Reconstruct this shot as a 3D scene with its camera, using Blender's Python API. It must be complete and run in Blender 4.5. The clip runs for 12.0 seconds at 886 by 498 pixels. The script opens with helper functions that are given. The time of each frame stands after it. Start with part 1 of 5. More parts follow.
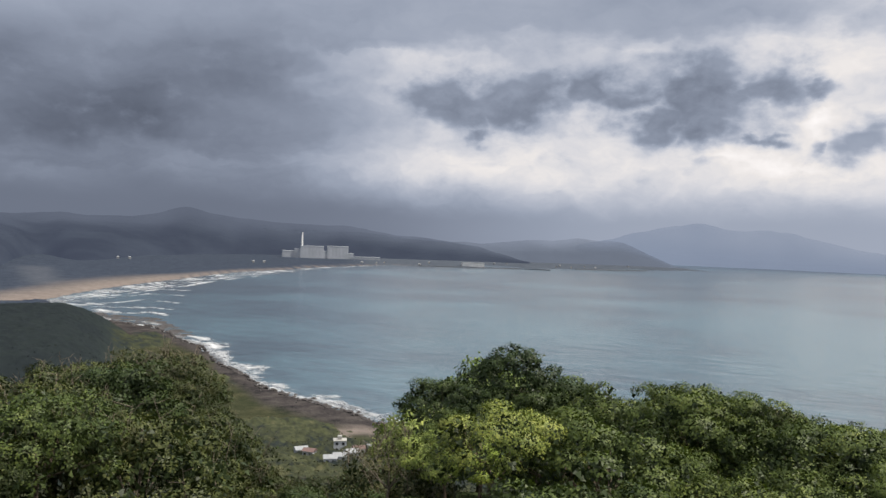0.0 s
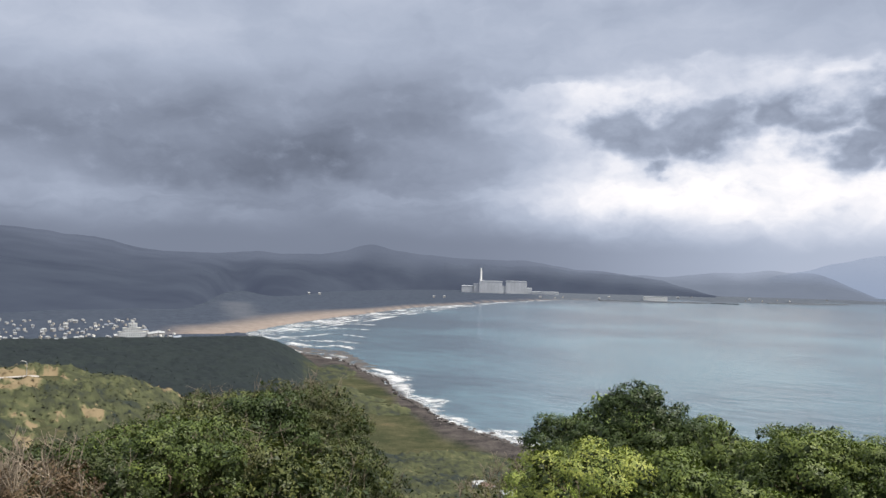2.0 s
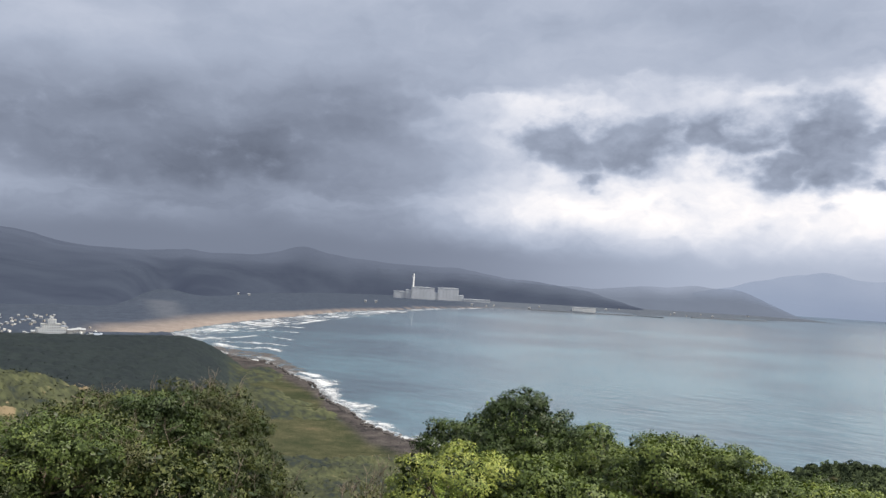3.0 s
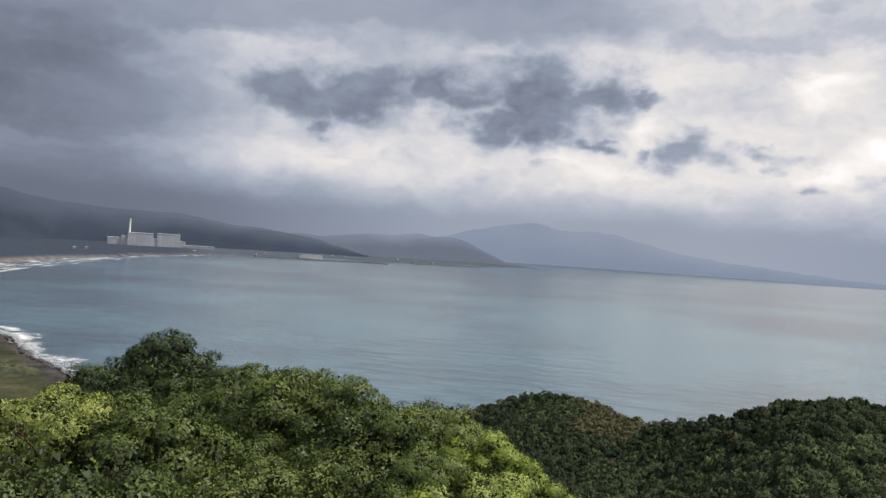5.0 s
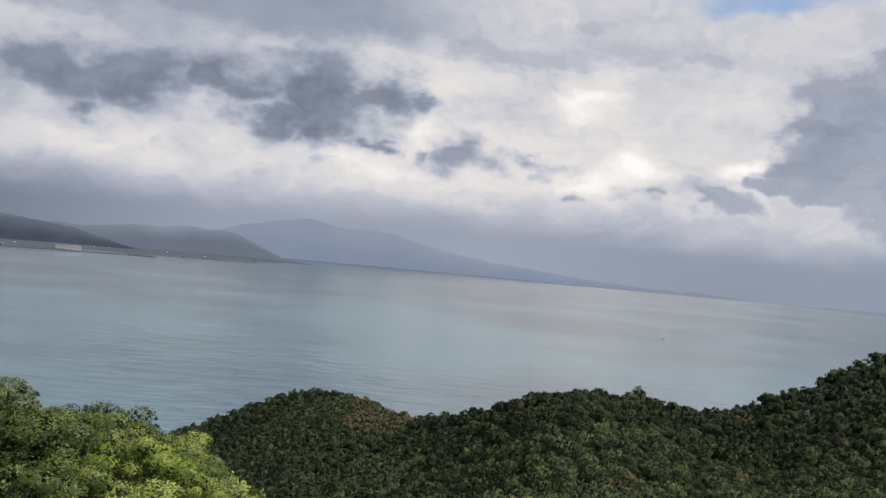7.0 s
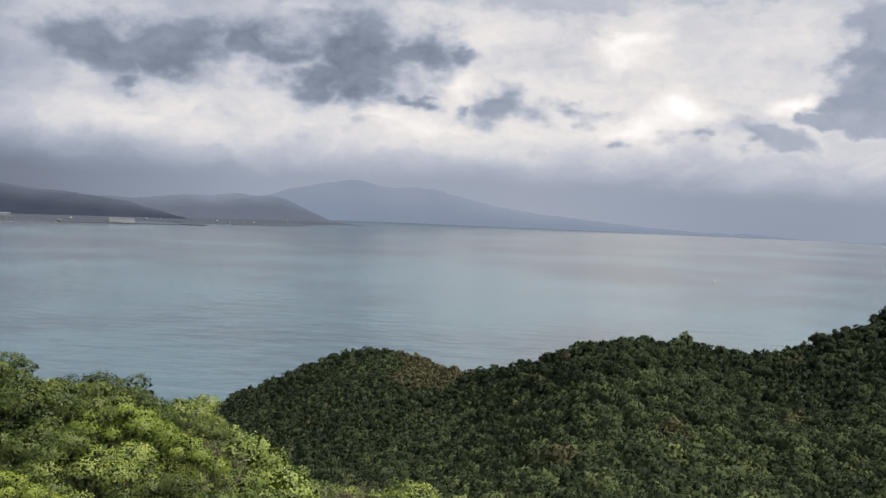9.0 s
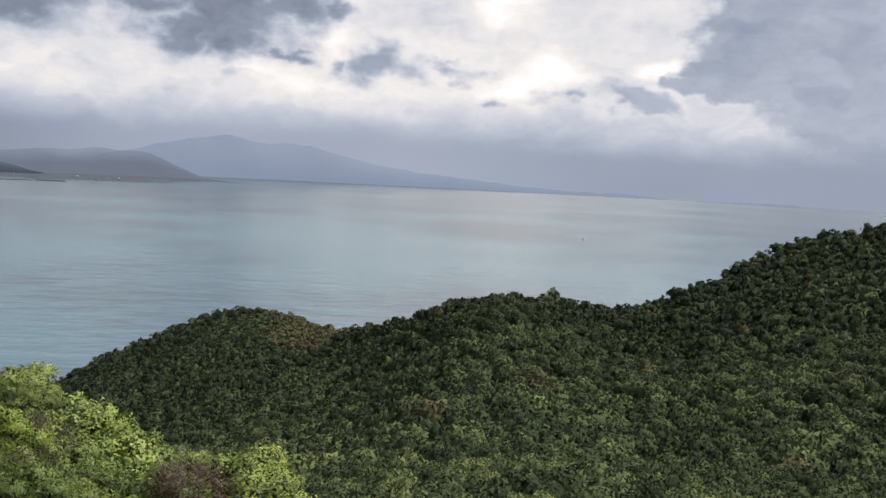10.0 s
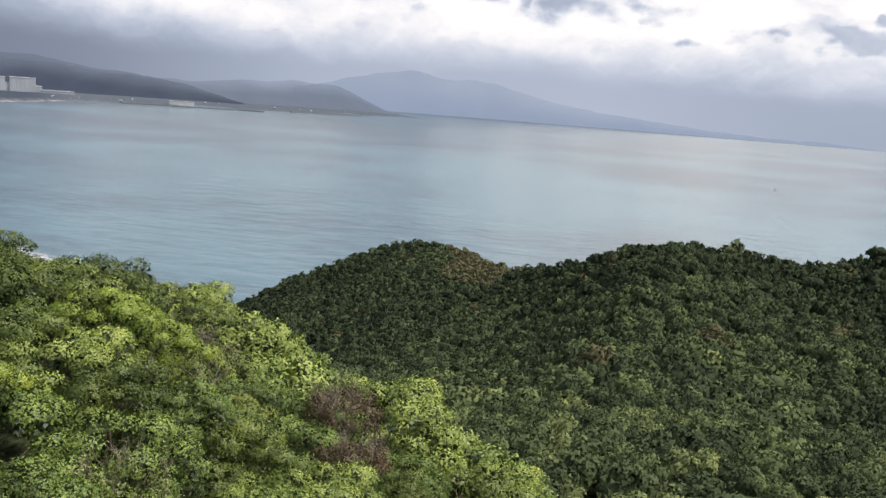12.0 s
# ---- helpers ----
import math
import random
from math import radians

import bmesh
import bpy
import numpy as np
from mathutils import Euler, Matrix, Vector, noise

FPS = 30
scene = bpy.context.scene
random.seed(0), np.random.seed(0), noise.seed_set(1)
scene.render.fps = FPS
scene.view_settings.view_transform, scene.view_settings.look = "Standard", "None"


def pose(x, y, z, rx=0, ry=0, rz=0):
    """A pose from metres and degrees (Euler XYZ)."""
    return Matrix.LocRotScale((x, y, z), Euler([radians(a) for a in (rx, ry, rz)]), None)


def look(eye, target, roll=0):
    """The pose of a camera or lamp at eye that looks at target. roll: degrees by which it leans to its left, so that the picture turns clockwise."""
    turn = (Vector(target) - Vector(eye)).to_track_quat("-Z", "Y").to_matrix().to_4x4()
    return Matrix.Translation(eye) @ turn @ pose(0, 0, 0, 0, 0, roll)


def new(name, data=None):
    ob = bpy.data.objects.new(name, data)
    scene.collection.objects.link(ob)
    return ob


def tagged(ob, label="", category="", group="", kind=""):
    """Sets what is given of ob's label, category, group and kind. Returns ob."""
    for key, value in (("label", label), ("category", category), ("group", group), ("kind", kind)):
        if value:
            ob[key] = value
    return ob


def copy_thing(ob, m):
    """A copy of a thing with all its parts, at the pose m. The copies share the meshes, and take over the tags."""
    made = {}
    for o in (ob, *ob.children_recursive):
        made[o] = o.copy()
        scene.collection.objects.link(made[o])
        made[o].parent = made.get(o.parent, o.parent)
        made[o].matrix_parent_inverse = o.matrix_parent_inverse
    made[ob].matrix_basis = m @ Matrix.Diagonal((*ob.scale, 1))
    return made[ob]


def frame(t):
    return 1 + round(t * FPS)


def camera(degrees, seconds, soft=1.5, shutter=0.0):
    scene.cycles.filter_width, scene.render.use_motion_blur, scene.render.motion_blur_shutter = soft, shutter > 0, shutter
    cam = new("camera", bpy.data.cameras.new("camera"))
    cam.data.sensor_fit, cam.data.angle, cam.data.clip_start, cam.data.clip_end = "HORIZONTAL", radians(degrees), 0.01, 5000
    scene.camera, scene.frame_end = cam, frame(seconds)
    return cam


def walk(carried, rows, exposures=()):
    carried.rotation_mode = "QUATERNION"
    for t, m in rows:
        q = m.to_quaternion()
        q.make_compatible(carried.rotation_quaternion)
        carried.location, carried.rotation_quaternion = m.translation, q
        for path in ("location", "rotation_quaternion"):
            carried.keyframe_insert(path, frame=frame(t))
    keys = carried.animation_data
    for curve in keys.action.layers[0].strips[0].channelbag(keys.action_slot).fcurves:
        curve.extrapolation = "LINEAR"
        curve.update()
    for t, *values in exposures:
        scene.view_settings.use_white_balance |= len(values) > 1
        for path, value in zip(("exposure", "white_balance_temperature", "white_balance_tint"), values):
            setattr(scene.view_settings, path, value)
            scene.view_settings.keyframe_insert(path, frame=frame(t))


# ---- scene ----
cam = camera(55.36, 12.0)

# ---------------- camera ----------------
EYE = 110.0
PATH = [
    (0.0, 0.000, 0.000, -0.000, -0.000, -0.820, -2.000),
    (0.5, 0.342, -0.059, 0.013, 5.068, -0.050, -1.702),
    (1.0, 0.686, -0.085, 0.032, 7.547, 0.482, -1.490),
    (1.5, 1.033, -0.050, 0.041, 9.785, 1.176, -0.922),
    (2.0, 1.387, -0.041, 0.041, 12.066, 1.180, -1.341),
    (2.5, 1.774, -0.005, 0.051, 11.612, 1.297, -2.425),
    (2.7, 1.975, -0.043, 0.060, 9.996, 1.701, -2.997),
    (4.3, 3.461, -0.456, 0.061, -3.338, 1.632, -2.261),
    (4.5, 3.631, -0.447, 0.055, -6.009, 0.964, -2.422),
    (5.0, 4.067, -0.387, 0.039, -10.824, -0.721, -3.751),
    (5.5, 4.441, -0.536, 0.083, -14.829, -1.497, -5.184),
    (6.0, 4.867, -0.524, 0.102, -20.312, -0.147, -5.694),
    (6.5, 5.290, -0.477, 0.108, -24.254, 0.126, -6.827),
    (7.0, 5.720, -0.386, 0.104, -25.863, 0.247, -5.293),
    (7.5, 6.117, -0.388, 0.100, -23.462, 0.002, -2.920),
    (7.7, 6.254, -0.449, 0.110, -21.598, -0.508, -2.218),
    (9.3, 7.000, -1.495, 0.359, -23.884, -3.694, -2.215),
    (9.5, 7.157, -1.542, 0.382, -26.349, -4.094, -2.358),
    (10.0, 7.426, -1.529, 0.384, -31.069, -5.475, -2.918),
    (10.5, 7.607, -1.519, 0.382, -33.154, -6.069, -3.272),
    (11.0, 7.758, -1.457, 0.388, -32.221, -7.720, -3.043),
    (11.5, 7.776, -1.376, 0.362, -28.039, -9.441, -3.318),
    (12.0, 7.911, -1.195, 0.341, -18.822, -10.340, -4.385),
]
walk(cam, [(t, pose(x, y, EYE + z, 90 + pitch, roll, yaw)) for t, x, y, z, yaw, pitch, roll in PATH],
     [(0.0, -0.03), (0.5, 0.14), (1.0, 0.24), (2.5, 0.42), (4.4, -0.1), (5.0, -0.08), (7.0, -0.14), (9.5, -0.02), (10.5, 0.1), (11.0, 0.03), (12.0, 0.33)])

# ---------------- sky, sun ----------------
SUN_AZ, SUN_EL = 98.0, 60.0
world = bpy.data.worlds.new("sky")
scene.world = world
world.use_nodes = True
wn, wl = world.node_tree.nodes, world.node_tree.links
wn.clear()


def val(nodes, links, op, a, b=0.0, c=0.0, clamp=False):
    """One math node; numbers or sockets as inputs."""
    n = nodes.new("ShaderNodeMath")
    n.operation, n.use_clamp = op, clamp
    for i, s in enumerate((a, b, c)):
        if isinstance(s, (int, float)):
            n.inputs[i].default_value = s
        else:
            links.new(s, n.inputs[i])
    return n.outputs[0]


def wm(op, a, b=0.0, c=0.0, clamp=False):
    return val(wn, wl, op, a, b, c, clamp)


def ramp01(x, lo, hi):
    """Smooth step of a socket from lo to hi."""
    n = wn.new("ShaderNodeMapRange")
    n.interpolation_type = "SMOOTHSTEP"
    wl.new(x, n.inputs[0])
    n.inputs[1].default_value, n.inputs[2].default_value = lo, hi
    return n.outputs[0]


def sky_noise(u, v, scale_u, scale_v, detail, seed):
    c = wn.new("ShaderNodeCombineXYZ")
    wl.new(wm("DIVIDE", u, scale_u), c.inputs[0])
    wl.new(wm("DIVIDE", v, scale_v), c.inputs[1])
    c.inputs[2].default_value = seed
    n = wn.new("ShaderNodeTexNoise")
    n.inputs["Scale"].default_value, n.inputs["Detail"].default_value = 1.0, detail
    n.inputs["Roughness"].default_value = 0.58
    wl.new(c.outputs[0], n.inputs["Vector"])
    return n.outputs[0]


def total(parts):
    s = parts[0]
    for p in parts[1:]:
        s = wm("ADD", s, p)
    return s


coord = wn.new("ShaderNodeTexCoord")
split = wn.new("ShaderNodeSeparateXYZ")
wl.new(coord.outputs["Generated"], split.inputs[0])
az0 = wm("MULTIPLY", wm("ARCTAN2", split.outputs[0], split.outputs[1]), 57.2958)
el0 = wm("MULTIPLY", wm("ARCSINE", split.outputs[2]), 57.2958)


def around(x, size):
    """A noise value turned into a push of that size, both ways."""
    return wm("MULTIPLY", wm("SUBTRACT", x, 0.5), size)


# slow billows bend the clouds, small ones tear their edges
az1 = total([az0, around(sky_noise(az0, el0, 5.0, 3.2, 3, 3.3), 7.0), around(sky_noise(az0, el0, 1.3, 0.9, 3, 31.0), 1.3)])
el1 = total([el0, around(sky_noise(az0, el0, 5.0, 3.2, 3, 9.1), 3.4), around(sky_noise(az0, el0, 1.3, 0.9, 3, 47.0), 1.0)])
broad = sky_noise(az0, wm("ADD", el0, wm("MULTIPLY", az0, -0.06)), 15.0, 6.0, 2, 1.7)
streak = sky_noise(az1, wm("ADD", el1, wm("MULTIPLY", az0, -0.05)), 13.0, 1.3, 4, 22.3)
fine = sky_noise(az1, el1, 4.2, 2.2, 4, 5.9)
puff = sky_noise(az0, el0, 2.2, 1.5, 6, 12.4)


def blob(a, e, sa, se):
    """A soft oval in the sky, bent by the cloud noise."""
    da = wm("DIVIDE", wm("SUBTRACT", az1, a), sa)
    de = wm("DIVIDE", wm("SUBTRACT", el1, e), se)
    return wm("POWER", 2.71828, wm("MULTIPLY", wm("ADD", wm("MULTIPLY", da, da), wm("MULTIPLY", de, de)), -1.0))


def clouds(rows, lo, hi, torn):
    """How far a group of ovals (bearing, height, half width, half height, weight) covers the sky."""
    s = None
    for a, e, sa, se, weight in rows:
        b = wm("MULTIPLY", blob(a, e, sa, se), weight)
        s = b if s is None else wm("MAXIMUM", s, b)
    return ramp01(wm("ADD", s, around(puff, torn)), lo, hi)


def over(below, cover, above):
    """One layer of cloud laid over what lies behind it."""
    return wm("ADD", wm("MULTIPLY", below, wm("SUBTRACT", 1.0, cover)), wm("MULTIPLY", above, cover))


# the high lit veil, brightest in a band above the hills and at a few thin places
light = total([0.68, around(fine, 0.42), around(puff, 0.18), wm("MULTIPLY", blob(26.0, 6.5, 18.0, 3.0), 0.14),
               wm("MULTIPLY", blob(3.0, 4.7, 4.6, 1.3), 0.12), wm("MULTIPLY", blob(21.0, 5.2, 3.6, 0.9), 0.16), wm("MULTIPLY", blob(34.8, 10.9, 2.2, 1.4), 0.34),
               wm("MULTIPLY", blob(38.3, 7.0, 2.0, 0.9), 0.36), wm("MULTIPLY", blob(35.0, 5.7, 1.8, 0.8), 0.2), wm("MULTIPLY", blob(45.8, 7.1, 1.6, 0.6), 0.36),
               wm("MULTIPLY", blob(23.5, 10.9, 3.2, 1.6), 0.16), wm("MULTIPLY", blob(23.6, 8.1, 1.1, 0.8), 0.2), wm("MULTIPLY", blob(4.7, 11.2, 1.3, 0.5), 0.22),
               wm("MULTIPLY", blob(10.2, 12.4, 3.2, 0.8), 0.12), wm("MULTIPLY", blob(42.0, 10.0, 6.0, 2.6), 0.06)])
# thin grey sheets in the veil
light = over(light, wm("MULTIPLY", clouds([(8.0, 11.6, 8.0, 2.0, 1.0), (30.5, 13.6, 6.5, 1.0, 1.0), (36.5, 14.1, 4.6, 1.1, 1.0), (41.8, 13.8, 2.0, 0.6, 0.9), (34.5, 15.6, 1.7, 0.8, 0.8),
                                           (31.5, 6.4, 1.8, 0.7, 0.75), (42.5, 5.5, 3.4, 1.0, 0.9), (37.0, 5.0, 2.2, 0.6, 0.7), (18.5, 4.9, 2.2, 0.5, 0.6), (30.0, 9.0, 2.4, 1.0, 0.4)], 0.30, 0.85, 1.1), 0.45), total([0.39, around(puff, 0.10)]))
# the heavy deck that fills the left and runs on overhead
deck = wm("SUBTRACT", 1.0, ramp01(total([az1, wm("MULTIPLY", el1, 0.55), wm("MULTIPLY", ramp01(el1, 7.2, 4.6), 3.5)]), -6.0, 5.5))
shelf = wm("MULTIPLY", ramp01(total([el1, wm("MULTIPLY", az1, -0.06), around(streak, 1.4)]), 11.6, 13.4), wm("SUBTRACT", 1.0, ramp01(az1, 17.0, 31.0)))
under = ramp01(total([el1, wm("MULTIPLY", az0, -0.03), around(streak, 1.6)]), 4.9, 7.0)
belly = wm("MULTIPLY", wm("MULTIPLY", under, ramp01(total([el1, around(broad, 5.0)]), 13.0, 7.0)), ramp01(az1, -8.0, -22.0))
grey = total([0.315, around(broad, 0.24), around(fine, 0.09), around(streak, 0.06), wm("MULTIPLY", blob(-21.0, 8.0, 11.0, 9.0), -0.06), wm("MULTIPLY", belly, -0.075), wm("MULTIPLY", blob(-15.0, 10.0, 8.5, 6.0), -0.03),
              wm("MULTIPLY", ramp01(el0, 10.0, 15.0), wm("MULTIPLY", ramp01(az0, -5.0, -22.0), 0.13)),
              wm("MULTIPLY", wm("SUBTRACT", 1.0, under), around(streak, 0.14)), wm("MULTIPLY", ramp01(az0, -16.0, 2.0), 0.035)])
light = over(light, wm("MAXIMUM", deck, wm("MULTIPLY", shelf, 0.93)), grey)
# separate dark clouds
dark = clouds([(0.2, 8.8, 4.2, 1.9, 1.1), (5.0, 9.3, 4.8, 1.9, 1.15), (9.8, 10.0, 4.4, 1.4, 1.05), (2.0, 7.3, 1.7, 0.7, 0.9), (16.2, 9.5, 3.6, 2.9, 1.3), (17.4, 7.4, 3.2, 1.6, 1.1),
               (20.2, 10.0, 3.0, 1.7, 1.05), (23.1, 9.7, 1.5, 0.6, 0.85), (14.0, 7.7, 2.2, 1.7, 1.1), (20.4, 7.0, 1.2, 0.6, 0.9), (12.6, 9.6, 2.4, 1.2, 0.95)], -0.05, 0.98, 1.3)
light = over(light, wm("MULTIPLY", dark, 0.93), total([0.235, around(puff, 0.26), around(fine, 0.16), wm("MULTIPLY", wm("SUBTRACT", 1.0, dark), 0.10)]))
small = clouds([(27.0, 6.5, 2.5, 1.1, 1.1), (24.2, 6.8, 1.1, 0.5, 0.8), (30.6, 6.6, 1.0, 0.5, 0.65), (33.6, 4.7, 0.7, 0.4, 0.7), (39.5, 5.0, 0.8, 0.4, 0.7)], 0.02, 0.95, 1.0)
light = over(light, wm("MULTIPLY", small, 0.85), total([0.29, around(puff, 0.2)]))
# the tall cloud on the right
tall = clouds([(52.5, 9.6, 5.2, 4.4, 1.5), (60.0, 8.0, 9.0, 7.0, 1.5), (49.8, 6.8, 3.2, 1.6, 1.2), (47.6, 6.1, 2.2, 0.9, 1.0), (44.0, 5.0, 3.0, 0.9, 0.8), (53.0, 13.5, 3.0, 1.5, 0.9)], 0.34, 0.68, 0.9)
light = over(light, wm("MULTIPLY", tall, 0.92), total([0.43, around(fine, 0.30), around(puff, 0.14), wm("MULTIPLY", blob(50.5, 9.5, 3.6, 2.6), -0.09)]))
# rain haze that closes the sky towards the horizon
haze_v = total([0.19, wm("MULTIPLY", ramp01(az0, -12.0, 16.0), 0.21), wm("MULTIPLY", ramp01(az0, 28.0, 46.0), -0.05), around(broad, 0.05)])
haze = wm("SUBTRACT", 1.0, ramp01(total([el0, around(broad, 2.4), around(fine, 1.0), wm("MULTIPLY", ramp01(az0, 0.0, -12.0), -0.6)]), 0.9, 4.4))
light = over(light, haze, haze_v)
light = wm("MAXIMUM", light, 0.03)
# the cloud overhead is thinner and brighter
light = wm("ADD", light, wm("MULTIPLY", ramp01(el0, 18.0, 45.0), 0.15))

tint = wn.new("ShaderNodeValToRGB")
tint.color_ramp.elements[0].position, tint.color_ramp.elements[0].color = 0.08, (0.84, 0.98, 1.33, 1)
tint.color_ramp.elements[1].position, tint.color_ramp.elements[1].color = 0.82, (1.045, 1.0, 0.985, 1)
tint.color_ramp.elements.new(0.36).color = (0.885, 1.0, 1.255, 1)
tint.color_ramp.elements.new(0.62).color = (0.975, 1.0, 1.10, 1)
wl.new(light, tint.inputs[0])
grey_col = wn.new("ShaderNodeVectorMath")
grey_col.operation = "SCALE"
wl.new(tint.outputs[0], grey_col.inputs[0])
wl.new(light, grey_col.inputs[3])

air = wn.new("ShaderNodeTexSky")
air.sky_type, air.sun_disc = "NISHITA", False
air.sun_elevation, air.sun_rotation = radians(SUN_EL), radians(SUN_AZ)
blue = wn.new("ShaderNodeVectorMath")
blue.operation = "SCALE"
wl.new(air.outputs[0], blue.inputs[0])
blue.inputs[3].default_value = 0.13
gap = ramp01(wm("ADD", blob(46.0, 17.6, 8.0, 1.5), wm("MULTIPLY", wm("SUBTRACT", puff, 0.5), 0.9)), 0.35, 1.15)
mix = wn.new("ShaderNodeMix")
mix.data_type = "RGBA"
wl.new(gap, mix.inputs[0])
wl.new(grey_col.outputs[0], mix.inputs[6])
wl.new(blue.outputs[0], mix.inputs[7])
back = wn.new("ShaderNodeBackground")
back.inputs[1].default_value = 1.0
wl.new(mix.outputs[2], back.inputs[0])
wout = wn.new("ShaderNodeOutputWorld")
wl.new(back.outputs[0], wout.inputs[0])

sun = new("sun", bpy.data.lights.new("sun", "SUN"))
sun.data.energy, sun.data.angle, sun.data.color = 5.0, radians(2.5), (1.0, 0.93, 0.82)
sa, se = radians(SUN_AZ), radians(SUN_EL)
sun.matrix_world = look((0, 0, 400), (-math.sin(sa) * math.cos(se), -math.cos(sa) * math.cos(se), 400 - math.sin(se)))


# ---------------- materials ----------------
def material(name, colour, rough=0.8, metal=0.0, spec=0.5):
    """A principled material; returns it with its nodes, links and shader."""
    m = bpy.data.materials.new(name)
    m.use_nodes = True
    n, l = m.node_tree.nodes, m.node_tree.links
    b = n["Principled BSDF"]
    b.inputs["Base Color"].default_value = (*colour, 1)
    b.inputs["Roughness"].default_value, b.inputs["Metallic"].default_value = rough, metal
    b.inputs["Specular IOR Level"].default_value = spec
    return m, n, l, b


def position(n, l, sx, sy, sz):
    g = n.new("ShaderNodeNewGeometry")
    v = n.new("ShaderNodeVectorMath")
    v.operation = "MULTIPLY"
    l.new(g.outputs["Position"], v.inputs[0])
    v.inputs[1].default_value = (sx, sy, sz)
    return v.outputs[0]


def noise_at(n, l, vec, scale, detail=4, rough=0.55):
    t = n.new("ShaderNodeTexNoise")
    t.inputs["Scale"].default_value, t.inputs["Detail"].default_value, t.inputs["Roughness"].default_value = scale, detail, rough
    if vec:
        l.new(vec, t.inputs["Vector"])
    return t.outputs[0]


def ramp(n, l, x, stops):
    r = n.new("ShaderNodeValToRGB")
    els = r.color_ramp.elements
    els[0].position, els[0].color = stops[0][0], (*stops[0][1], 1)
    els[1].position, els[1].color = stops[-1][0], (*stops[-1][1], 1)
    for p, c in stops[1:-1]:
        els.new(p).color = (*c, 1)
    l.new(x, r.inputs[0])
    return r.outputs[0]


def blend(n, l, f, a, b, mode="MIX"):
    x = n.new("ShaderNodeMix")
    x.data_type, x.blend_type = "RGBA", mode
    for i, s in ((0, f), (6, a), (7, b)):
        if isinstance(s, tuple):
            x.inputs[i].default_value = (*s, 1)
        elif isinstance(s, (int, float)):
            x.inputs[i].default_value = s
        else:
            l.new(s, x.inputs[i])
    return x.outputs[2]


def bump(n, l, b, height, strength, distance):
    k = n.new("ShaderNodeBump")
    k.inputs["Strength"].default_value, k.inputs["Distance"].default_value = strength, distance
    l.new(height, k.inputs["Height"])
    l.new(k.outputs[0], b.inputs["Normal"])
    return k


def plain(name, colour, rough=0.8, vary=0.25, scale=0.6, metal=0.0):
    """Paint, concrete, tin: one colour with stains at two scales."""
    m, n, l, b = material(name, colour, rough, metal)
    p = position(n, l, 1, 1, 0.4)
    s = val(n, l, "MULTIPLY", noise_at(n, l, p, scale, 5), noise_at(n, l, p, scale * 7, 3))
    low = tuple(c * (1 - vary) for c in colour)
    high = tuple(min(1.0, c * (1 + vary * 0.5)) for c in colour)
    l.new(ramp(n, l, s, [(0.12, low), (0.4, high)]), b.inputs["Base Color"])
    bump(n, l, b, noise_at(n, l, p, scale * 12, 3), 0.2, 0.05)
    return m


def leaf_material(name, dark, mid, bright, patch=0.9, gloss=0.48, through_light=0.13):
    m, n, l, b = material(name, mid, gloss, 0, 0.2)
    g = n.new("ShaderNodeNewGeometry")
    info = n.new("ShaderNodeObjectInfo")
    tc = n.new("ShaderNodeTexCoord")
    big = noise_at(n, l, tc.outputs["Object"], patch, 3)
    f = val(n, l, "ADD", val(n, l, "MULTIPLY", g.outputs["Random Per Island"], 0.34), val(n, l, "MULTIPLY", big, 0.75))
    f = val(n, l, "ADD", f, val(n, l, "MULTIPLY", val(n, l, "SUBTRACT", info.outputs["Random"], 0.5), 0.30))
    col = ramp(n, l, f, [(0.25, dark), (0.58, mid), (0.9, bright)])
    l.new(col, b.inputs["Base Color"])
    tr = n.new("ShaderNodeBsdfTranslucent")
    l.new(blend(n, l, 1.0, col, (1.0, 1.15, 0.45), "MULTIPLY"), tr.inputs[0])
    mx = n.new("ShaderNodeMixShader")
    mx.inputs[0].default_value = through_light
    l.new(b.outputs[0], mx.inputs[1])
    l.new(tr.outputs[0], mx.inputs[2])
    l.new(mx.outputs[0], n["Material Output"].inputs[0])
    return m


LEAF = leaf_material("leaves_glossy_green", (0.039, 0.065, 0.019), (0.135, 0.178, 0.043), (0.324, 0.346, 0.081))
# LEAF_LIGHT against LEAF_DEEP: sunlit right slope put into the leaf colour
LEAF_LIGHT = leaf_material("leaves_sunlit_light_green", (0.061, 0.100, 0.026), (0.180, 0.239, 0.061), (0.362, 0.405, 0.109), through_light=0.14)
LEAF_DEEP = leaf_material("leaves_deep_green", (0.024, 0.040, 0.013), (0.085, 0.118, 0.030), (0.170, 0.198, 0.051))
LEAF_DARK = leaf_material("leaves_dark_green", (0.016, 0.030, 0.012), (0.042, 0.066, 0.022), (0.085, 0.115, 0.034))
LEAF_YELLOW = leaf_material("leaves_young_yellow_green", (0.060, 0.104, 0.022), (0.191, 0.257, 0.046), (0.394, 0.426, 0.081))
LEAF_DRY = leaf_material("leaves_olive_dry", (0.025, 0.030, 0.013), (0.066, 0.071, 0.027), (0.138, 0.130, 0.052))
LEAF_OLIVE = leaf_material("leaves_olive_green", (0.020, 0.029, 0.011), (0.054, 0.068, 0.021), (0.125, 0.136, 0.044), through_light=0.12)
LEAF_BROWN = leaf_material("leaves_withered_brown", (0.045, 0.031, 0.02), (0.105, 0.075, 0.046), (0.18, 0.135, 0.085), through_light=0.1)
# dark leaves for crown insides: shade of the gaps put into the colour
LEAF_INNER = leaf_material("leaves_inner_shade", (0.014, 0.024, 0.010), (0.033, 0.049, 0.018), (0.06, 0.08, 0.027), through_light=0.05)
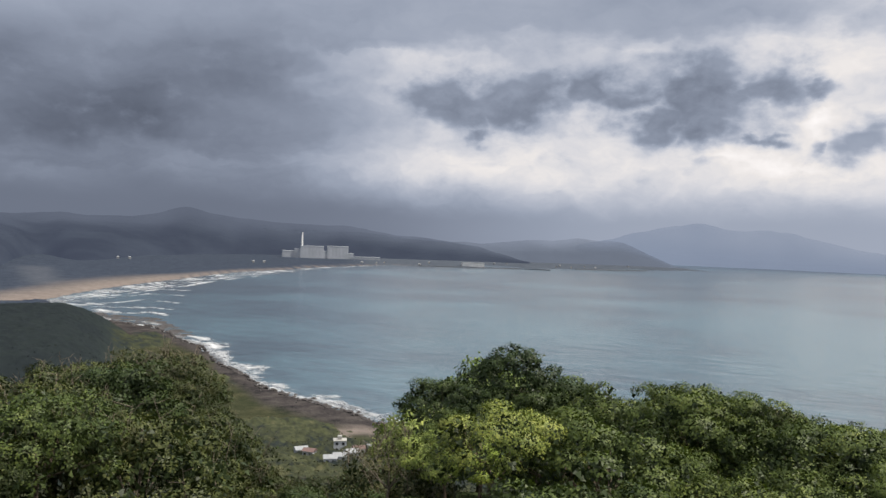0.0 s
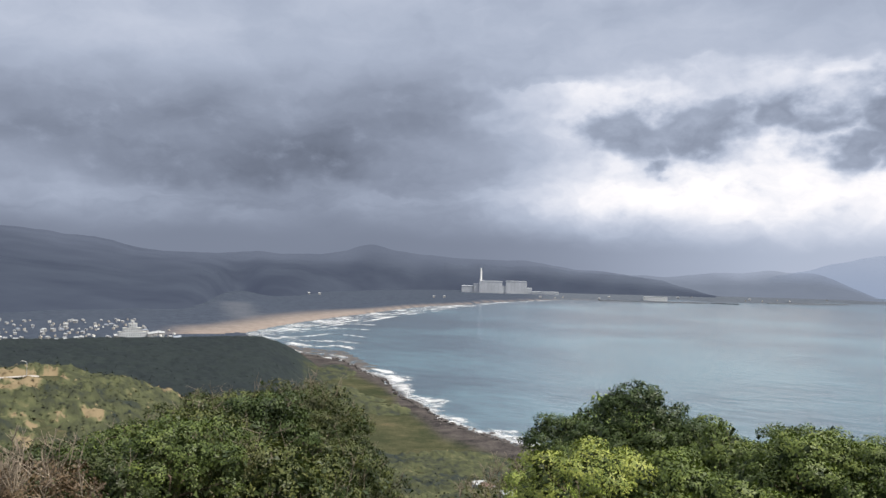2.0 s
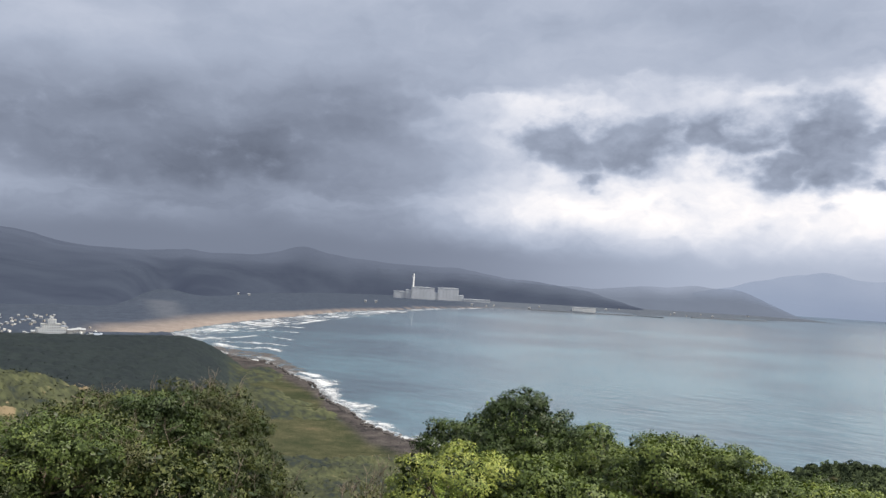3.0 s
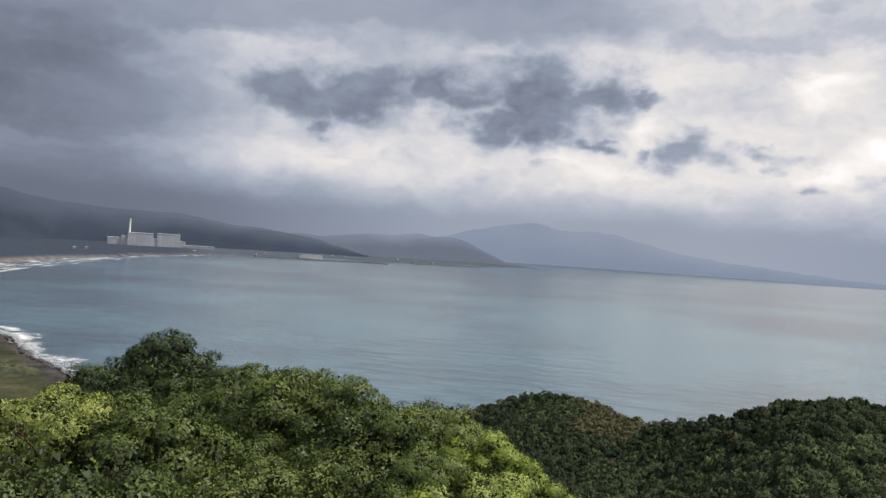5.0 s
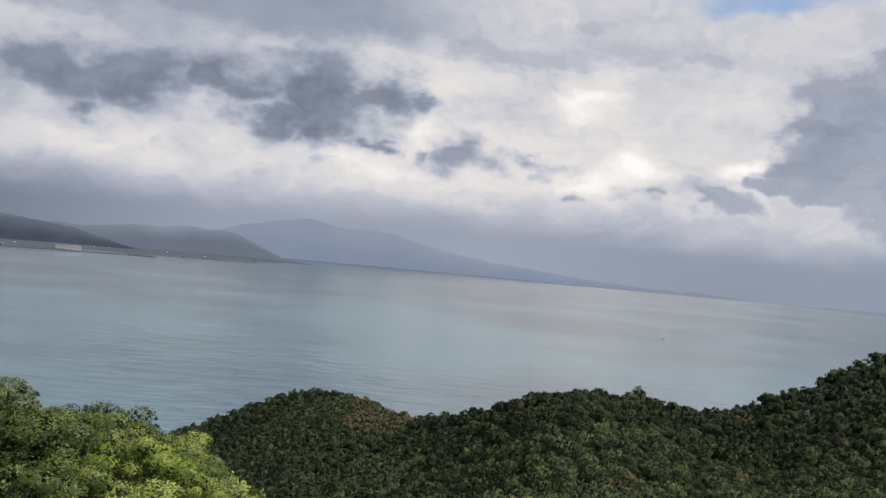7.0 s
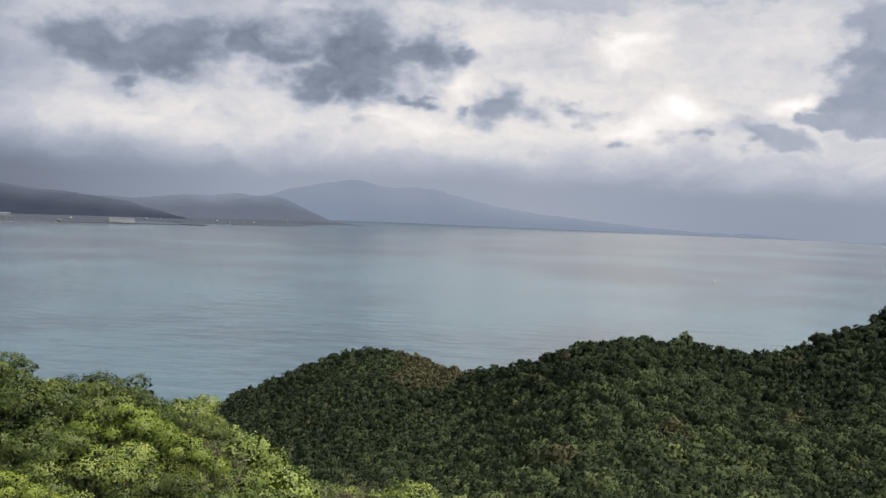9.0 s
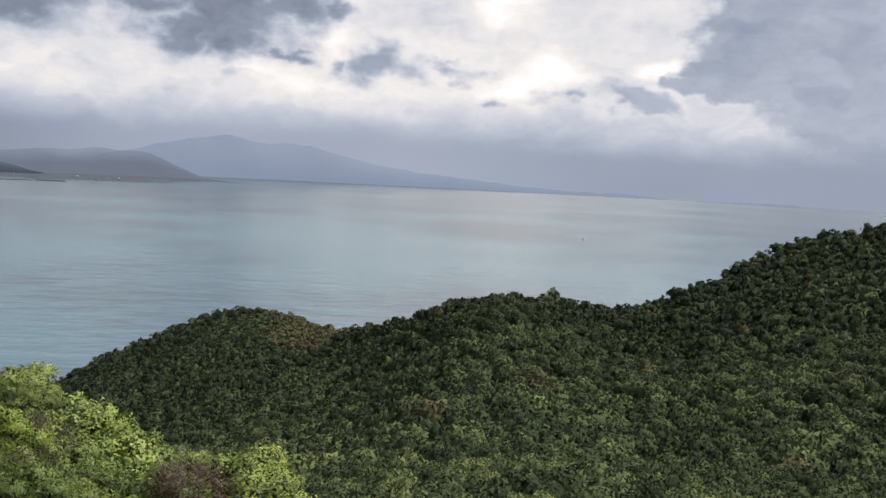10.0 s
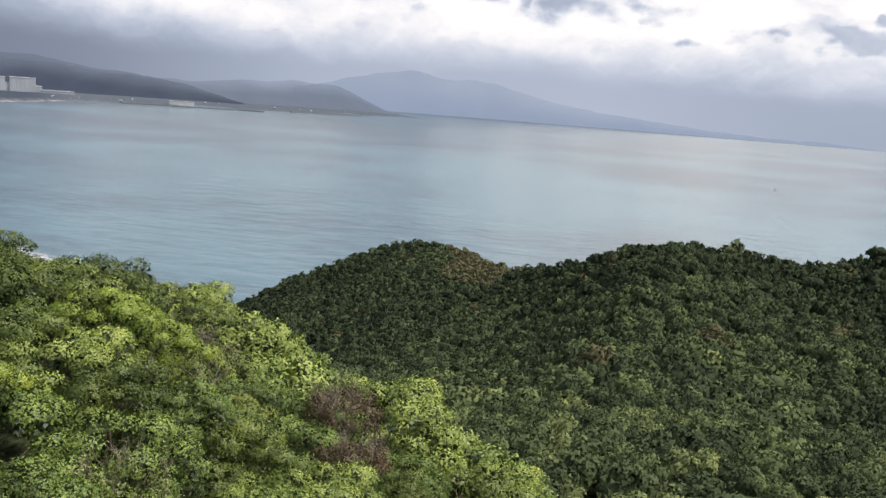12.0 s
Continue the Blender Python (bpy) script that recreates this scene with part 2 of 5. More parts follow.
BARK = plain("bark_grey_brown", (0.16, 0.12, 0.09), 0.9, 0.5, 3.0)
TWIG = plain("twig_pale_grey", (0.21, 0.175, 0.135), 0.85, 0.4, 5.0)

# crowns seen from afar: tone by tree, grain by leaf clump
def far_leaves(name, stops):
    m, n, l, b = material(name, stops[1][1], 0.9, 0, 0.05)
    a = n.new("ShaderNodeAttribute")
    a.attribute_name = "tone"
    p = position(n, l, 1, 1, 1)
    grain = val(n, l, "ADD", val(n, l, "MULTIPLY", noise_at(n, l, p, 1.6, 3, 0.7), 0.5), val(n, l, "MULTIPLY", noise_at(n, l, p, 7.0, 2, 0.7), 0.5))
    f = val(n, l, "ADD", val(n, l, "MULTIPLY", a.outputs["Fac"], 0.8), val(n, l, "MULTIPLY", val(n, l, "SUBTRACT", grain, 0.5), 0.5))
    l.new(ramp(n, l, f, stops), b.inputs["Base Color"])
    bump(n, l, b, grain, 0.6, 0.2)
    tr = n.new("ShaderNodeBsdfTranslucent")
    l.new(b.inputs["Base Color"].links[0].from_socket, tr.inputs[0])
    mx = n.new("ShaderNodeMixShader")
    mx.inputs[0].default_value = 0.16
    l.new(b.outputs[0], mx.inputs[1])
    l.new(tr.outputs[0], mx.inputs[2])
    l.new(mx.outputs[0], n["Material Output"].inputs[0])
    return m


FOREST = far_leaves("forest_leaves", [(0.0, (0.026, 0.037, 0.0215)), (0.35, (0.0540, 0.0725, 0.0385)), (0.65, (0.1120, 0.1420, 0.0630)), (0.88, (0.2621, 0.292, 0.1123)), (1.0, (0.086, 0.084, 0.048))])
# bluish low stops: haze over the wooded flat put into the leaf colour
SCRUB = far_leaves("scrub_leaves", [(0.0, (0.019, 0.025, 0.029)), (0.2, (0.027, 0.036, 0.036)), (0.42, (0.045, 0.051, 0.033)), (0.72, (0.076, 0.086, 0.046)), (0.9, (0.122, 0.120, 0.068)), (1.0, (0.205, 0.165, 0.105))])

# ground: earth under the trees, scrub and dry grass, sand, wet rock, by what covers it; haze tints far off
GROUND, _n, _l, _b = material("ground_cover", (0.05, 0.06, 0.03), 1.0, 0, 0.0)
_p = position(_n, _l, 1, 1, 1)
_big, _mid, _sml = noise_at(_n, _l, _p, 0.012, 5), noise_at(_n, _l, _p, 0.07, 5, 0.65), noise_at(_n, _l, _p, 0.6, 4, 0.7)
_mm = val(_n, _l, "ADD", val(_n, _l, "MULTIPLY", _mid, 0.6), val(_n, _l, "MULTIPLY", _sml, 0.4))
_wood = ramp(_n, _l, _mm, [(0.34, (0.018, 0.026, 0.014)), (0.52, (0.042, 0.058, 0.026)), (0.68, (0.075, 0.092, 0.04))])
_scrub = ramp(_n, _l, val(_n, _l, "ADD", val(_n, _l, "MULTIPLY", _big, 0.4), val(_n, _l, "MULTIPLY", _mm, 0.6)),
              [(0.36, (0.024, 0.031, 0.018)), (0.47, (0.042, 0.048, 0.028)), (0.55, (0.066, 0.066, 0.039)), (0.65, (0.125, 0.10, 0.064))])
_sand = ramp(_n, _l, _mm, [(0.35, (0.155, 0.133, 0.120)), (0.65, (0.250, 0.214, 0.194))])
_rock = ramp(_n, _l, _mm, [(0.38, (0.024, 0.023, 0.026)), (0.62, (0.085, 0.077, 0.074))])


def cover_of(name):
    a = _n.new("ShaderNodeAttribute")
    a.attribute_name = name
    return a.outputs["Fac"]


_c = blend(_n, _l, cover_of("scrub"), _wood, _scrub)
# plain and far: distance haze put into the ground colour
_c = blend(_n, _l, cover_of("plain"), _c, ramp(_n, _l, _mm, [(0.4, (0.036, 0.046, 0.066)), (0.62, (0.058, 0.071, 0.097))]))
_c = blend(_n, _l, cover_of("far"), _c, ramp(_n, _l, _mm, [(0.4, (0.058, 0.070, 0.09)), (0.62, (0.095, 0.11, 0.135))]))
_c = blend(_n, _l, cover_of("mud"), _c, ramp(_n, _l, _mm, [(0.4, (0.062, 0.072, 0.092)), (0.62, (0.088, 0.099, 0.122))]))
_c = blend(_n, _l, cover_of("rock"), _c, _rock)
_c = blend(_n, _l, cover_of("sand"), _c, _sand)
_l.new(_c, _b.inputs["Base Color"])
bump(_n, _l, _b, val(_n, _l, "ADD", _mid, val(_n, _l, "MULTIPLY", _sml, 0.5)), 1.0, 2.0)

# sea: dark teal water with wind ripple and swell
SEA, _n, _l, _b = material("sea_water", (0.018, 0.055, 0.068), 0.22, 0, 0.5)
_b.inputs["IOR"].default_value = 2.3
_p = position(_n, _l, 1, 1, 1)
_r = _n.new("ShaderNodeVectorRotate")
_r.rotation_type = "Z_AXIS"
_r.inputs["Angle"].default_value = radians(28)
_l.new(_p, _r.inputs[0])
_s = _n.new("ShaderNodeVectorMath")
_s.operation = "MULTIPLY"
_s.inputs[1].default_value = (0.45, 1.0, 1.0)
_l.new(_r.outputs[0], _s.inputs[0])
_w1, _w2, _w3 = noise_at(_n, _l, _s.outputs[0], 0.05, 3, 0.5), noise_at(_n, _l, _s.outputs[0], 0.17, 3, 0.55), noise_at(_n, _l, _p, 0.0028, 2)
_h = val(_n, _l, "ADD", val(_n, _l, "MULTIPLY", _w1, 4.6), val(_n, _l, "MULTIPLY", _w2, 1.3))
bump(_n, _l, _b, _h, 0.34, 1.0)
# crests also lighten the base colour: light through the waves put into it
_f = val(_n, _l, "ADD", _w3, val(_n, _l, "ADD", val(_n, _l, "MULTIPLY", val(_n, _l, "SUBTRACT", _w2, 0.5), 0.35), val(_n, _l, "MULTIPLY", val(_n, _l, "SUBTRACT", _w1, 0.5), 0.45)))
# a broad shoal of paler turquoise water
_d = _n.new("ShaderNodeVectorMath")
_d.operation = "DISTANCE"
_l.new(_p, _d.inputs[0])
_d.inputs[1].default_value = (420.0, 900.0, 0.0)
_k = _n.new("ShaderNodeMapRange")
_k.interpolation_type = "SMOOTHSTEP"
_k.inputs[1].default_value, _k.inputs[2].default_value, _k.inputs[3].default_value, _k.inputs[4].default_value = 200.0, 1100.0, 0.22, 0.0
_l.new(_d.outputs["Value"], _k.inputs[0])
_f = val(_n, _l, "ADD", _f, _k.outputs[0])
_l.new(ramp(_n, _l, _f, [(0.25, (0.014, 0.026, 0.035)), (0.5, (0.028, 0.053, 0.070)), (0.75, (0.062, 0.124, 0.152))]), _b.inputs["Base Color"])

FOAM, _n, _l, _b = material("sea_foam", (0.62, 0.64, 0.66), 0.7)
_p = position(_n, _l, 1, 1, 1)
_e = _n.new("ShaderNodeAttribute")
_e.attribute_name = "edge"
_f = val(_n, _l, "ADD", val(_n, _l, "MULTIPLY", noise_at(_n, _l, _p, 0.085, 7, 0.72), 0.95), val(_n, _l, "MULTIPLY", noise_at(_n, _l, _p, 0.016, 4, 0.6), 1.0))
_f = val(_n, _l, "ADD", _f, val(_n, _l, "MULTIPLY", _e.outputs["Fac"], 0.35))
_q = _n.new("ShaderNodeMapRange")
_q.inputs[1].default_value, _q.inputs[2].default_value = 1.18, 1.50
_l.new(_f, _q.inputs[0])
_l.new(_q.outputs[0], _b.inputs["Alpha"])


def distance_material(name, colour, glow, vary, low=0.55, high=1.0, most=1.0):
    """Far hills as a plain backdrop: rain haze put into their emission, cloud over the tops into their alpha."""
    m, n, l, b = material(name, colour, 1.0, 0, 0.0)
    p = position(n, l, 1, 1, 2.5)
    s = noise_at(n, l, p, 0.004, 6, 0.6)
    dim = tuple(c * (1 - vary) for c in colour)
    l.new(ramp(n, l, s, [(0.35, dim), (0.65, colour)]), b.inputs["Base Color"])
    # the emission is the haze in front of the hills, not a light source
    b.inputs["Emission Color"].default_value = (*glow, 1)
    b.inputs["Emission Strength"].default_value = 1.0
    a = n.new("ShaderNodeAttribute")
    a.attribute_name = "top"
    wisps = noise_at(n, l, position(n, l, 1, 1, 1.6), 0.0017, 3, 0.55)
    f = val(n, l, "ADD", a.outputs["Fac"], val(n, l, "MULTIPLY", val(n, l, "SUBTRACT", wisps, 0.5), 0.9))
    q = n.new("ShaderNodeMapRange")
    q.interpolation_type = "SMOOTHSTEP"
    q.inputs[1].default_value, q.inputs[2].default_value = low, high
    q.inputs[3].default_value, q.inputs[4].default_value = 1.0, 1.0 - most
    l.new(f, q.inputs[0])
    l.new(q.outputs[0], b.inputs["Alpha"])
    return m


TOWN = plain("render_town_grey", (0.28, 0.285, 0.29), 0.85, 0.3, 0.2)
WHITE = plain("paint_white", (0.80, 0.80, 0.78), 0.7, 0.2, 0.3)
CONCRETE = plain("concrete_grey", (0.42, 0.42, 0.40), 0.9, 0.25, 0.15)
PALE = plain("concrete_pale", (0.47, 0.50, 0.54), 0.85, 0.15, 0.05)
RIB = plain("concrete_weathered", (0.43, 0.46, 0.50), 0.85, 0.15, 0.05)
MOLE = plain("stone_dark_wet", (0.085, 0.095, 0.115), 0.8, 0.3, 0.1)
BEIGE = plain("render_beige", (0.40, 0.37, 0.33), 0.85, 0.2, 0.2)
TIN = plain("roof_tin_grey", (0.33, 0.35, 0.37), 0.5, 0.25, 0.5)
TIN_RED = plain("roof_rust_red", (0.17, 0.11, 0.10), 0.6, 0.3, 0.5)
TIN_BLUE = plain("roof_blue", (0.24, 0.28, 0.34), 0.5, 0.25, 0.5)
STEEL = plain("steel_galvanised", (0.55, 0.56, 0.57), 0.45, 0.2, 2.0, 0.6)
ASPHALT = plain("road_pale_concrete", (0.34, 0.32, 0.29), 0.9, 0.2, 0.3)
PANE = material("window_glass", (0.03, 0.035, 0.04), 0.08)[0]


# ---------------- building tools ----------------
def mesh(name, verts, faces, mat, smooth=False):
    me = bpy.data.meshes.new(name)
    me.from_pydata(np.asarray(verts, dtype=float).tolist(), [], faces if isinstance(faces, list) else faces.tolist())
    me.materials.append(mat)
    if smooth:
        me.shade_smooth()
    me.update()
    return me


def soften(me, normals):
    """Shade a leafy surface by the rounded lumps that it belongs to."""
    me.shade_smooth()
    me.normals_split_custom_set_from_vertices(np.asarray(normals, dtype=float).tolist())


def put(name, me, parent=None, label="", at=None):
    ob = new(name, me)
    if parent is not None:
        ob.parent = parent
    if at is not None:
        ob.matrix_basis = at
    if label:
        ob["label"] = label
    return ob


def part(name, bm, mat, parent, label=""):
    me = bpy.data.meshes.new(name)
    bm.to_mesh(me)
    bm.free()
    me.materials.append(mat)
    return put(name, me, parent, label)


def box(bm, x0, y0, z0, x1, y1, z1):
    made = bmesh.ops.create_cube(bm, size=1.0)
    bmesh.ops.scale(bm, vec=(x1 - x0, y1 - y0, z1 - z0), verts=made["verts"])
    bmesh.ops.translate(bm, vec=((x0 + x1) / 2, (y0 + y1) / 2, (z0 + z1) / 2), verts=made["verts"])
    return made["verts"]


def boxes(*rows):
    bm = bmesh.new()
    for r in rows:
        box(bm, *r)
    return bm


def tube(bm, a, b, ra, rb, sides=7):
    a, b = Vector(a), Vector(b)
    turn = (b - a).to_track_quat("Z", "Y").to_matrix()
    rings = []
    for p, r in ((a, ra), (b, rb)):
        rings.append([bm.verts.new(p + turn @ Vector((r * math.cos(2 * math.pi * i / sides), r * math.sin(2 * math.pi * i / sides), 0))) for i in range(sides)])
    for i in range(sides):
        j = (i + 1) % sides
        bm.faces.new((rings[0][i], rings[0][j], rings[1][j], rings[1][i]))
    bm.faces.new(rings[1])
    bm.faces.new(rings[0][::-1])


def fbm(x, y, scale, seed, octaves=4):
    """Value noise on arrays, about -1 to 1."""
    out, amp, norm = np.zeros_like(x, dtype=float), 1.0, 0.0
    for o in range(octaves):
        u, v = x / scale + seed * 17.3 + o * 5.1, y / scale - seed * 9.7 + o * 3.7
        i, j = np.floor(u), np.floor(v)
        fu, fv = u - i, v - j
        fu, fv = fu * fu * (3 - 2 * fu), fv * fv * (3 - 2 * fv)

        def corner(a, b):
            s = np.sin(a * 127.1 + b * 311.7 + seed * 74.7) * 43758.5453
            return (s - np.floor(s)) * 2 - 1
        out += amp * ((corner(i, j) * (1 - fu) + corner(i + 1, j) * fu) * (1 - fv) + (corner(i, j + 1) * (1 - fu) + corner(i + 1, j + 1) * fu) * fv)
        norm += amp
        amp, scale = amp * 0.5, scale * 0.5
    return out / norm


def step(x, lo, hi):
    t = np.clip((np.asarray(x, dtype=float) - lo) / (hi - lo), 0, 1)
    return t * t * (3 - 2 * t)


# ---------------- the lie of the land ----------------
# Heights over the sea; bearings in degrees to the right of +y, from the lookout.
def near_shore(a):
    """Distance of the near coast by bearing."""
    return np.interp(a, [-180, -34, -25.5, -24.7, -23.4, -21.3, -18.8, -17.1, -15.6, -14.8, -13.2, -11.7, -9.6, -6.9, -4, 4, 30, 75, 110, 180],
                     [9000, 9000, 1320, 1280, 1080, 1015, 965, 855, 795, 705, 650, 595, 562, 527, 487, 420, 470, 520, 9000, 9000])


def far_shore(a):
    """Distance at which the land begins again beyond the bay."""
    return np.interp(a, [-180, -34, -29.3, -26.7, -24.8, -23.3, -19.7, -17.2, -13.4, -10.1, -8.9, -3.3, 1, 2.4, 2.7, 5.3, 5.6, 7.3, 10.5, 11.8, 12.1, 13.4, 13.7, 15, 16, 17.6, 18.2, 180],
                     [1200, 1200, 1290, 1295, 1335, 1450, 1700, 1880, 2260, 2480, 2650, 3085, 3110, 3120, 3400, 3400, 3230, 3300, 3420, 3480, 3700, 3720, 3600, 3700, 3790, 3800, 20000, 20000])


def crest(a):
    """The wooded spurs, with the corners of their crest line rounded off."""
    rows = [crest_line(a + d) for d in (-1.6, -0.8, 0.0, 0.8, 1.6)]
    wide = [crest_line(a + d)[1] for d in (-6, -4, -2, 0, 2, 4, 6)]
    return sum(r[0] for r in rows) / 5, sum(wide) / 7


def crest_line(a):
    """The wooded spurs on the right: angle of their crest below the lookout, and its distance."""
    el = np.interp(a, [0, 3, 7.6, 12.2, 15.2, 17.4, 20.4, 23.1, 24.7, 27.4, 29.7, 33.1, 36.9, 39.6, 42, 45, 47.5, 50.1, 52.2, 54.2, 56, 61, 75, 95],
                   [-18, -16, -13.9, -12.2, -10.75, -10.15, -10.1, -10.6, -11.6, -11.25, -10.55, -9.3, -8.88, -8.45, -8.8, -9.0, -7.8, -6.4, -5.0, -3.75, -3.1, -2.0, -1.0, -1.0])
    far = np.interp(a, [0, 17, 22, 25, 28, 33, 40, 45, 52, 61, 95], [330, 350, 330, 285, 225, 155, 160, 200, 225, 240, 240])
    return el, far


def canopy_near(x, y):
    """Height of the tree tops on the near slope, from the eye."""
    z = -2.9 - 0.80 * np.logaddexp(0, (x - 7.6 - 0.12 * (y - 12)) * 1.3) / 1.3
    z = z - 0.45 * np.logaddexp(0, (y - 20.5)) - 0.9 * step(y, 11.0, 7.0)
    z = z - 3.2 * step(x, 0.6, -1.8) * step(x, -6.6, -4.6) - 0.5 * step(x, -4, -7)
    return z


def height(x, y):
    x, y = np.asarray(x, dtype=float), np.asarray(y, dtype=float)
    xe, ye = x - 4.0, y + 1.0
    r, a = np.hypot(xe, ye) + 1e-6, np.degrees(np.arctan2(xe, ye))
    r0, a0 = np.hypot(x, y) + 1e-6, np.degrees(np.arctan2(x, y))
    # left: a long even slope to the village and the shore
    left = np.interp(r, [0, 12, 30, 60, 150, 250, 350, 430, 500, 700, 3000], [-2.5, -6.0, -12, -23, -50, -75, -95, -104, -108, -107, -105])
    left = left + fbm(x, y, 60, 3) * np.interp(r, [20, 100, 400], [0, 3.0, 2.0])
    # grass knoll and the wooded flat behind it
    kx, ky = 300 * np.sin(radians(-39)), 300 * np.cos(radians(-39))
    knoll = -38.2 - ((x - kx) * 0.82 + (y - ky) * 0.57) ** 2 * 0.0040 - ((x - kx) * -0.57 + (y - ky) * 0.82) ** 2 * 0.0028
    knoll = knoll + fbm(x, y, 40, 5) * 2.0
    flat = -80.0 + fbm(x, y, 200, 8) * 5 - 26 * step(r0, 860, 1120) - 30 * step(a0, -24.5, -19.2) - 70 * step(r0, 560, 430)
    left = np.maximum(left, np.maximum(knoll, flat))
    # right: spurs with a crest
    el, far = crest(a)
    u = np.clip((r - 45) / (far - 45), 0, 1)
    low = np.interp(a, [0, 12, 25, 40, 95], [-24, -24, -24, -23.0, -20])
    up = r * np.tan(np.radians(low + (el - low) * u ** 0.85))
    lumps = fbm(x, y, 34, 11) * np.interp(r, [45, 110, 300], [1.0, 2.6, 3.0]) * (1 - 0.6 * step(u, 0.85, 1.0))
    right = np.where(r < far, up + lumps, far * np.tan(np.radians(el)) - 0.75 * (r - far))
    right = np.maximum(right, -118)
    z = left + (right - left) * step(a, 2, 11)
    behind = -2.0 + fbm(x, y, 80, 21) * 3
    z = np.where(np.abs(a) > 95, z + (behind - z) * step(np.abs(a), 95, 130), z)
    # near slope under its trees
    near = np.minimum(canopy_near(x, y) - 3.0, -6.0 + 1.0 * step(y, 7, 3))
    z = z + (near - z) * step(r, 48, 30) * step(y, 0.0, 3.0)
    pad = -1.65 + fbm(x, y, 5, 2) * 0.08
    z = z + (pad - z) * step(y, 2.6, 0.7) * step(r, 40, 22)
    z = z + EYE
    # down to the water and up again on the other side
    n, f = near_shore(a0), far_shore(a0)
    z = z + (np.minimum(z, -5.0) - z) * step(r0, n - 3, n + 12)
    inland = 2.0 + (5 * step(r0, f, f + 120) + 2 * fbm(x, y, 300, 31)) * step(a0, 17.4, 13.5) - 1.2 * step(a0, 15.0, 17.6)
    back = f + np.interp(a0, [-180, 12, 14, 16, 17.6], [9000, 9000, 700, 250, 60])
    shore = -5.0 + (inland + 5.0) * step(r0, f - 12, f + 30) * step(r0, back + 80, back)
    return np.where(r0 > np.minimum(n + 14, f - 12), np.where((a0 > -30) | (r0 > 1150), np.where(n > 8000, np.where(r0 > 1150, np.minimum(np.maximum(z, 4), inland + 10 * step(r0, 1500, 1150)), z), shore), z), z)


cols = np.concatenate([np.arange(-75, 75, 0.6), np.arange(75, 285, 3.0)])
rings = np.concatenate([[0.0], np.geomspace(2.5, 60, 70), np.geomspace(62, 600, 110), np.geomspace(610, 3400, 130), np.geomspace(3450, 4900, 24)])
ca, cr = np.meshgrid(np.radians(cols), rings[1:])
gx, gy = 4 + cr * np.sin(ca), -1 + cr * np.cos(ca)
gz = height(gx, gy)
nr, nc = gx.shape
idx = np.arange(nr * nc).reshape(nr, nc)
q = np.stack([idx[:-1], np.roll(idx, -1, 1)[:-1], np.roll(idx, -1, 1)[1:], idx[1:]], -1).reshape(-1, 4)
verts = np.concatenate([np.stack([gx, gy, gz], -1).reshape(-1, 3), [[4, -1, height(4.0, -1.0)]]])
faces = q[:, ::-1].tolist() + [[nr * nc, int(idx[0, i]), int(idx[0, (i + 1) % nc])] for i in range(nc)]
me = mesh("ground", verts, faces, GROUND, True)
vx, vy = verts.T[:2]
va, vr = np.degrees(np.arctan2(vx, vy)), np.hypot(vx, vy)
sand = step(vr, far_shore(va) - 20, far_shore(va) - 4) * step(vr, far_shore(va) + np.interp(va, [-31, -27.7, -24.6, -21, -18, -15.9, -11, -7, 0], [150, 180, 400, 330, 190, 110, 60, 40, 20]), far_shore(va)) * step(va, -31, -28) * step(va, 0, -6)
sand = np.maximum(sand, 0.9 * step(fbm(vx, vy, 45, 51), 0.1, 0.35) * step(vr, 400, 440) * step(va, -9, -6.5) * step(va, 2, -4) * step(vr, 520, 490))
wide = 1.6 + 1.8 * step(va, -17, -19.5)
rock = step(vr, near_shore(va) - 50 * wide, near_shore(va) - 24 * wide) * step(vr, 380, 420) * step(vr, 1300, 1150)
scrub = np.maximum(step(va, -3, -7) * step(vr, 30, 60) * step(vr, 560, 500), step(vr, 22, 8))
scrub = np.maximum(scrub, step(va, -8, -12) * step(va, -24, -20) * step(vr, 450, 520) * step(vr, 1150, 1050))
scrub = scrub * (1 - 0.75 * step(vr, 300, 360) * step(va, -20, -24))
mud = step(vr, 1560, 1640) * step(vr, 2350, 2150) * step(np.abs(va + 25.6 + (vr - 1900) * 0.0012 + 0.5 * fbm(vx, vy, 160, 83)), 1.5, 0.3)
# plain and far are distance masks for the painted haze
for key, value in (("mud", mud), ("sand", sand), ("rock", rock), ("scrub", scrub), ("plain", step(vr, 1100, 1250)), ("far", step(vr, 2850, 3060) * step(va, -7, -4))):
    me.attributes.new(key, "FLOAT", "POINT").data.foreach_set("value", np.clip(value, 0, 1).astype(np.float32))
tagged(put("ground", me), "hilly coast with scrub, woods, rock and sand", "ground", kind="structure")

# sea, one sheet to the horizon
sr = np.geomspace(250, 4950, 60)
sc = np.radians(np.arange(-80, 100, 1.5))
sx, sy = np.meshgrid(sr, sc, indexing="ij")
sv = np.stack([sx * np.sin(sy), sx * np.cos(sy), np.zeros_like(sx)], -1).reshape(-1, 3)
si = np.arange(len(sv)).reshape(len(sr), len(sc))
sf = np.stack([si[:-1, :-1], si[1:, :-1], si[1:, 1:], si[:-1, 1:]], -1).reshape(-1, 4)
tagged(put("sea", mesh("sea", sv, sf[:, ::-1], SEA, True)), "dark teal sea bay with wind ripples", "sea", kind="structure")


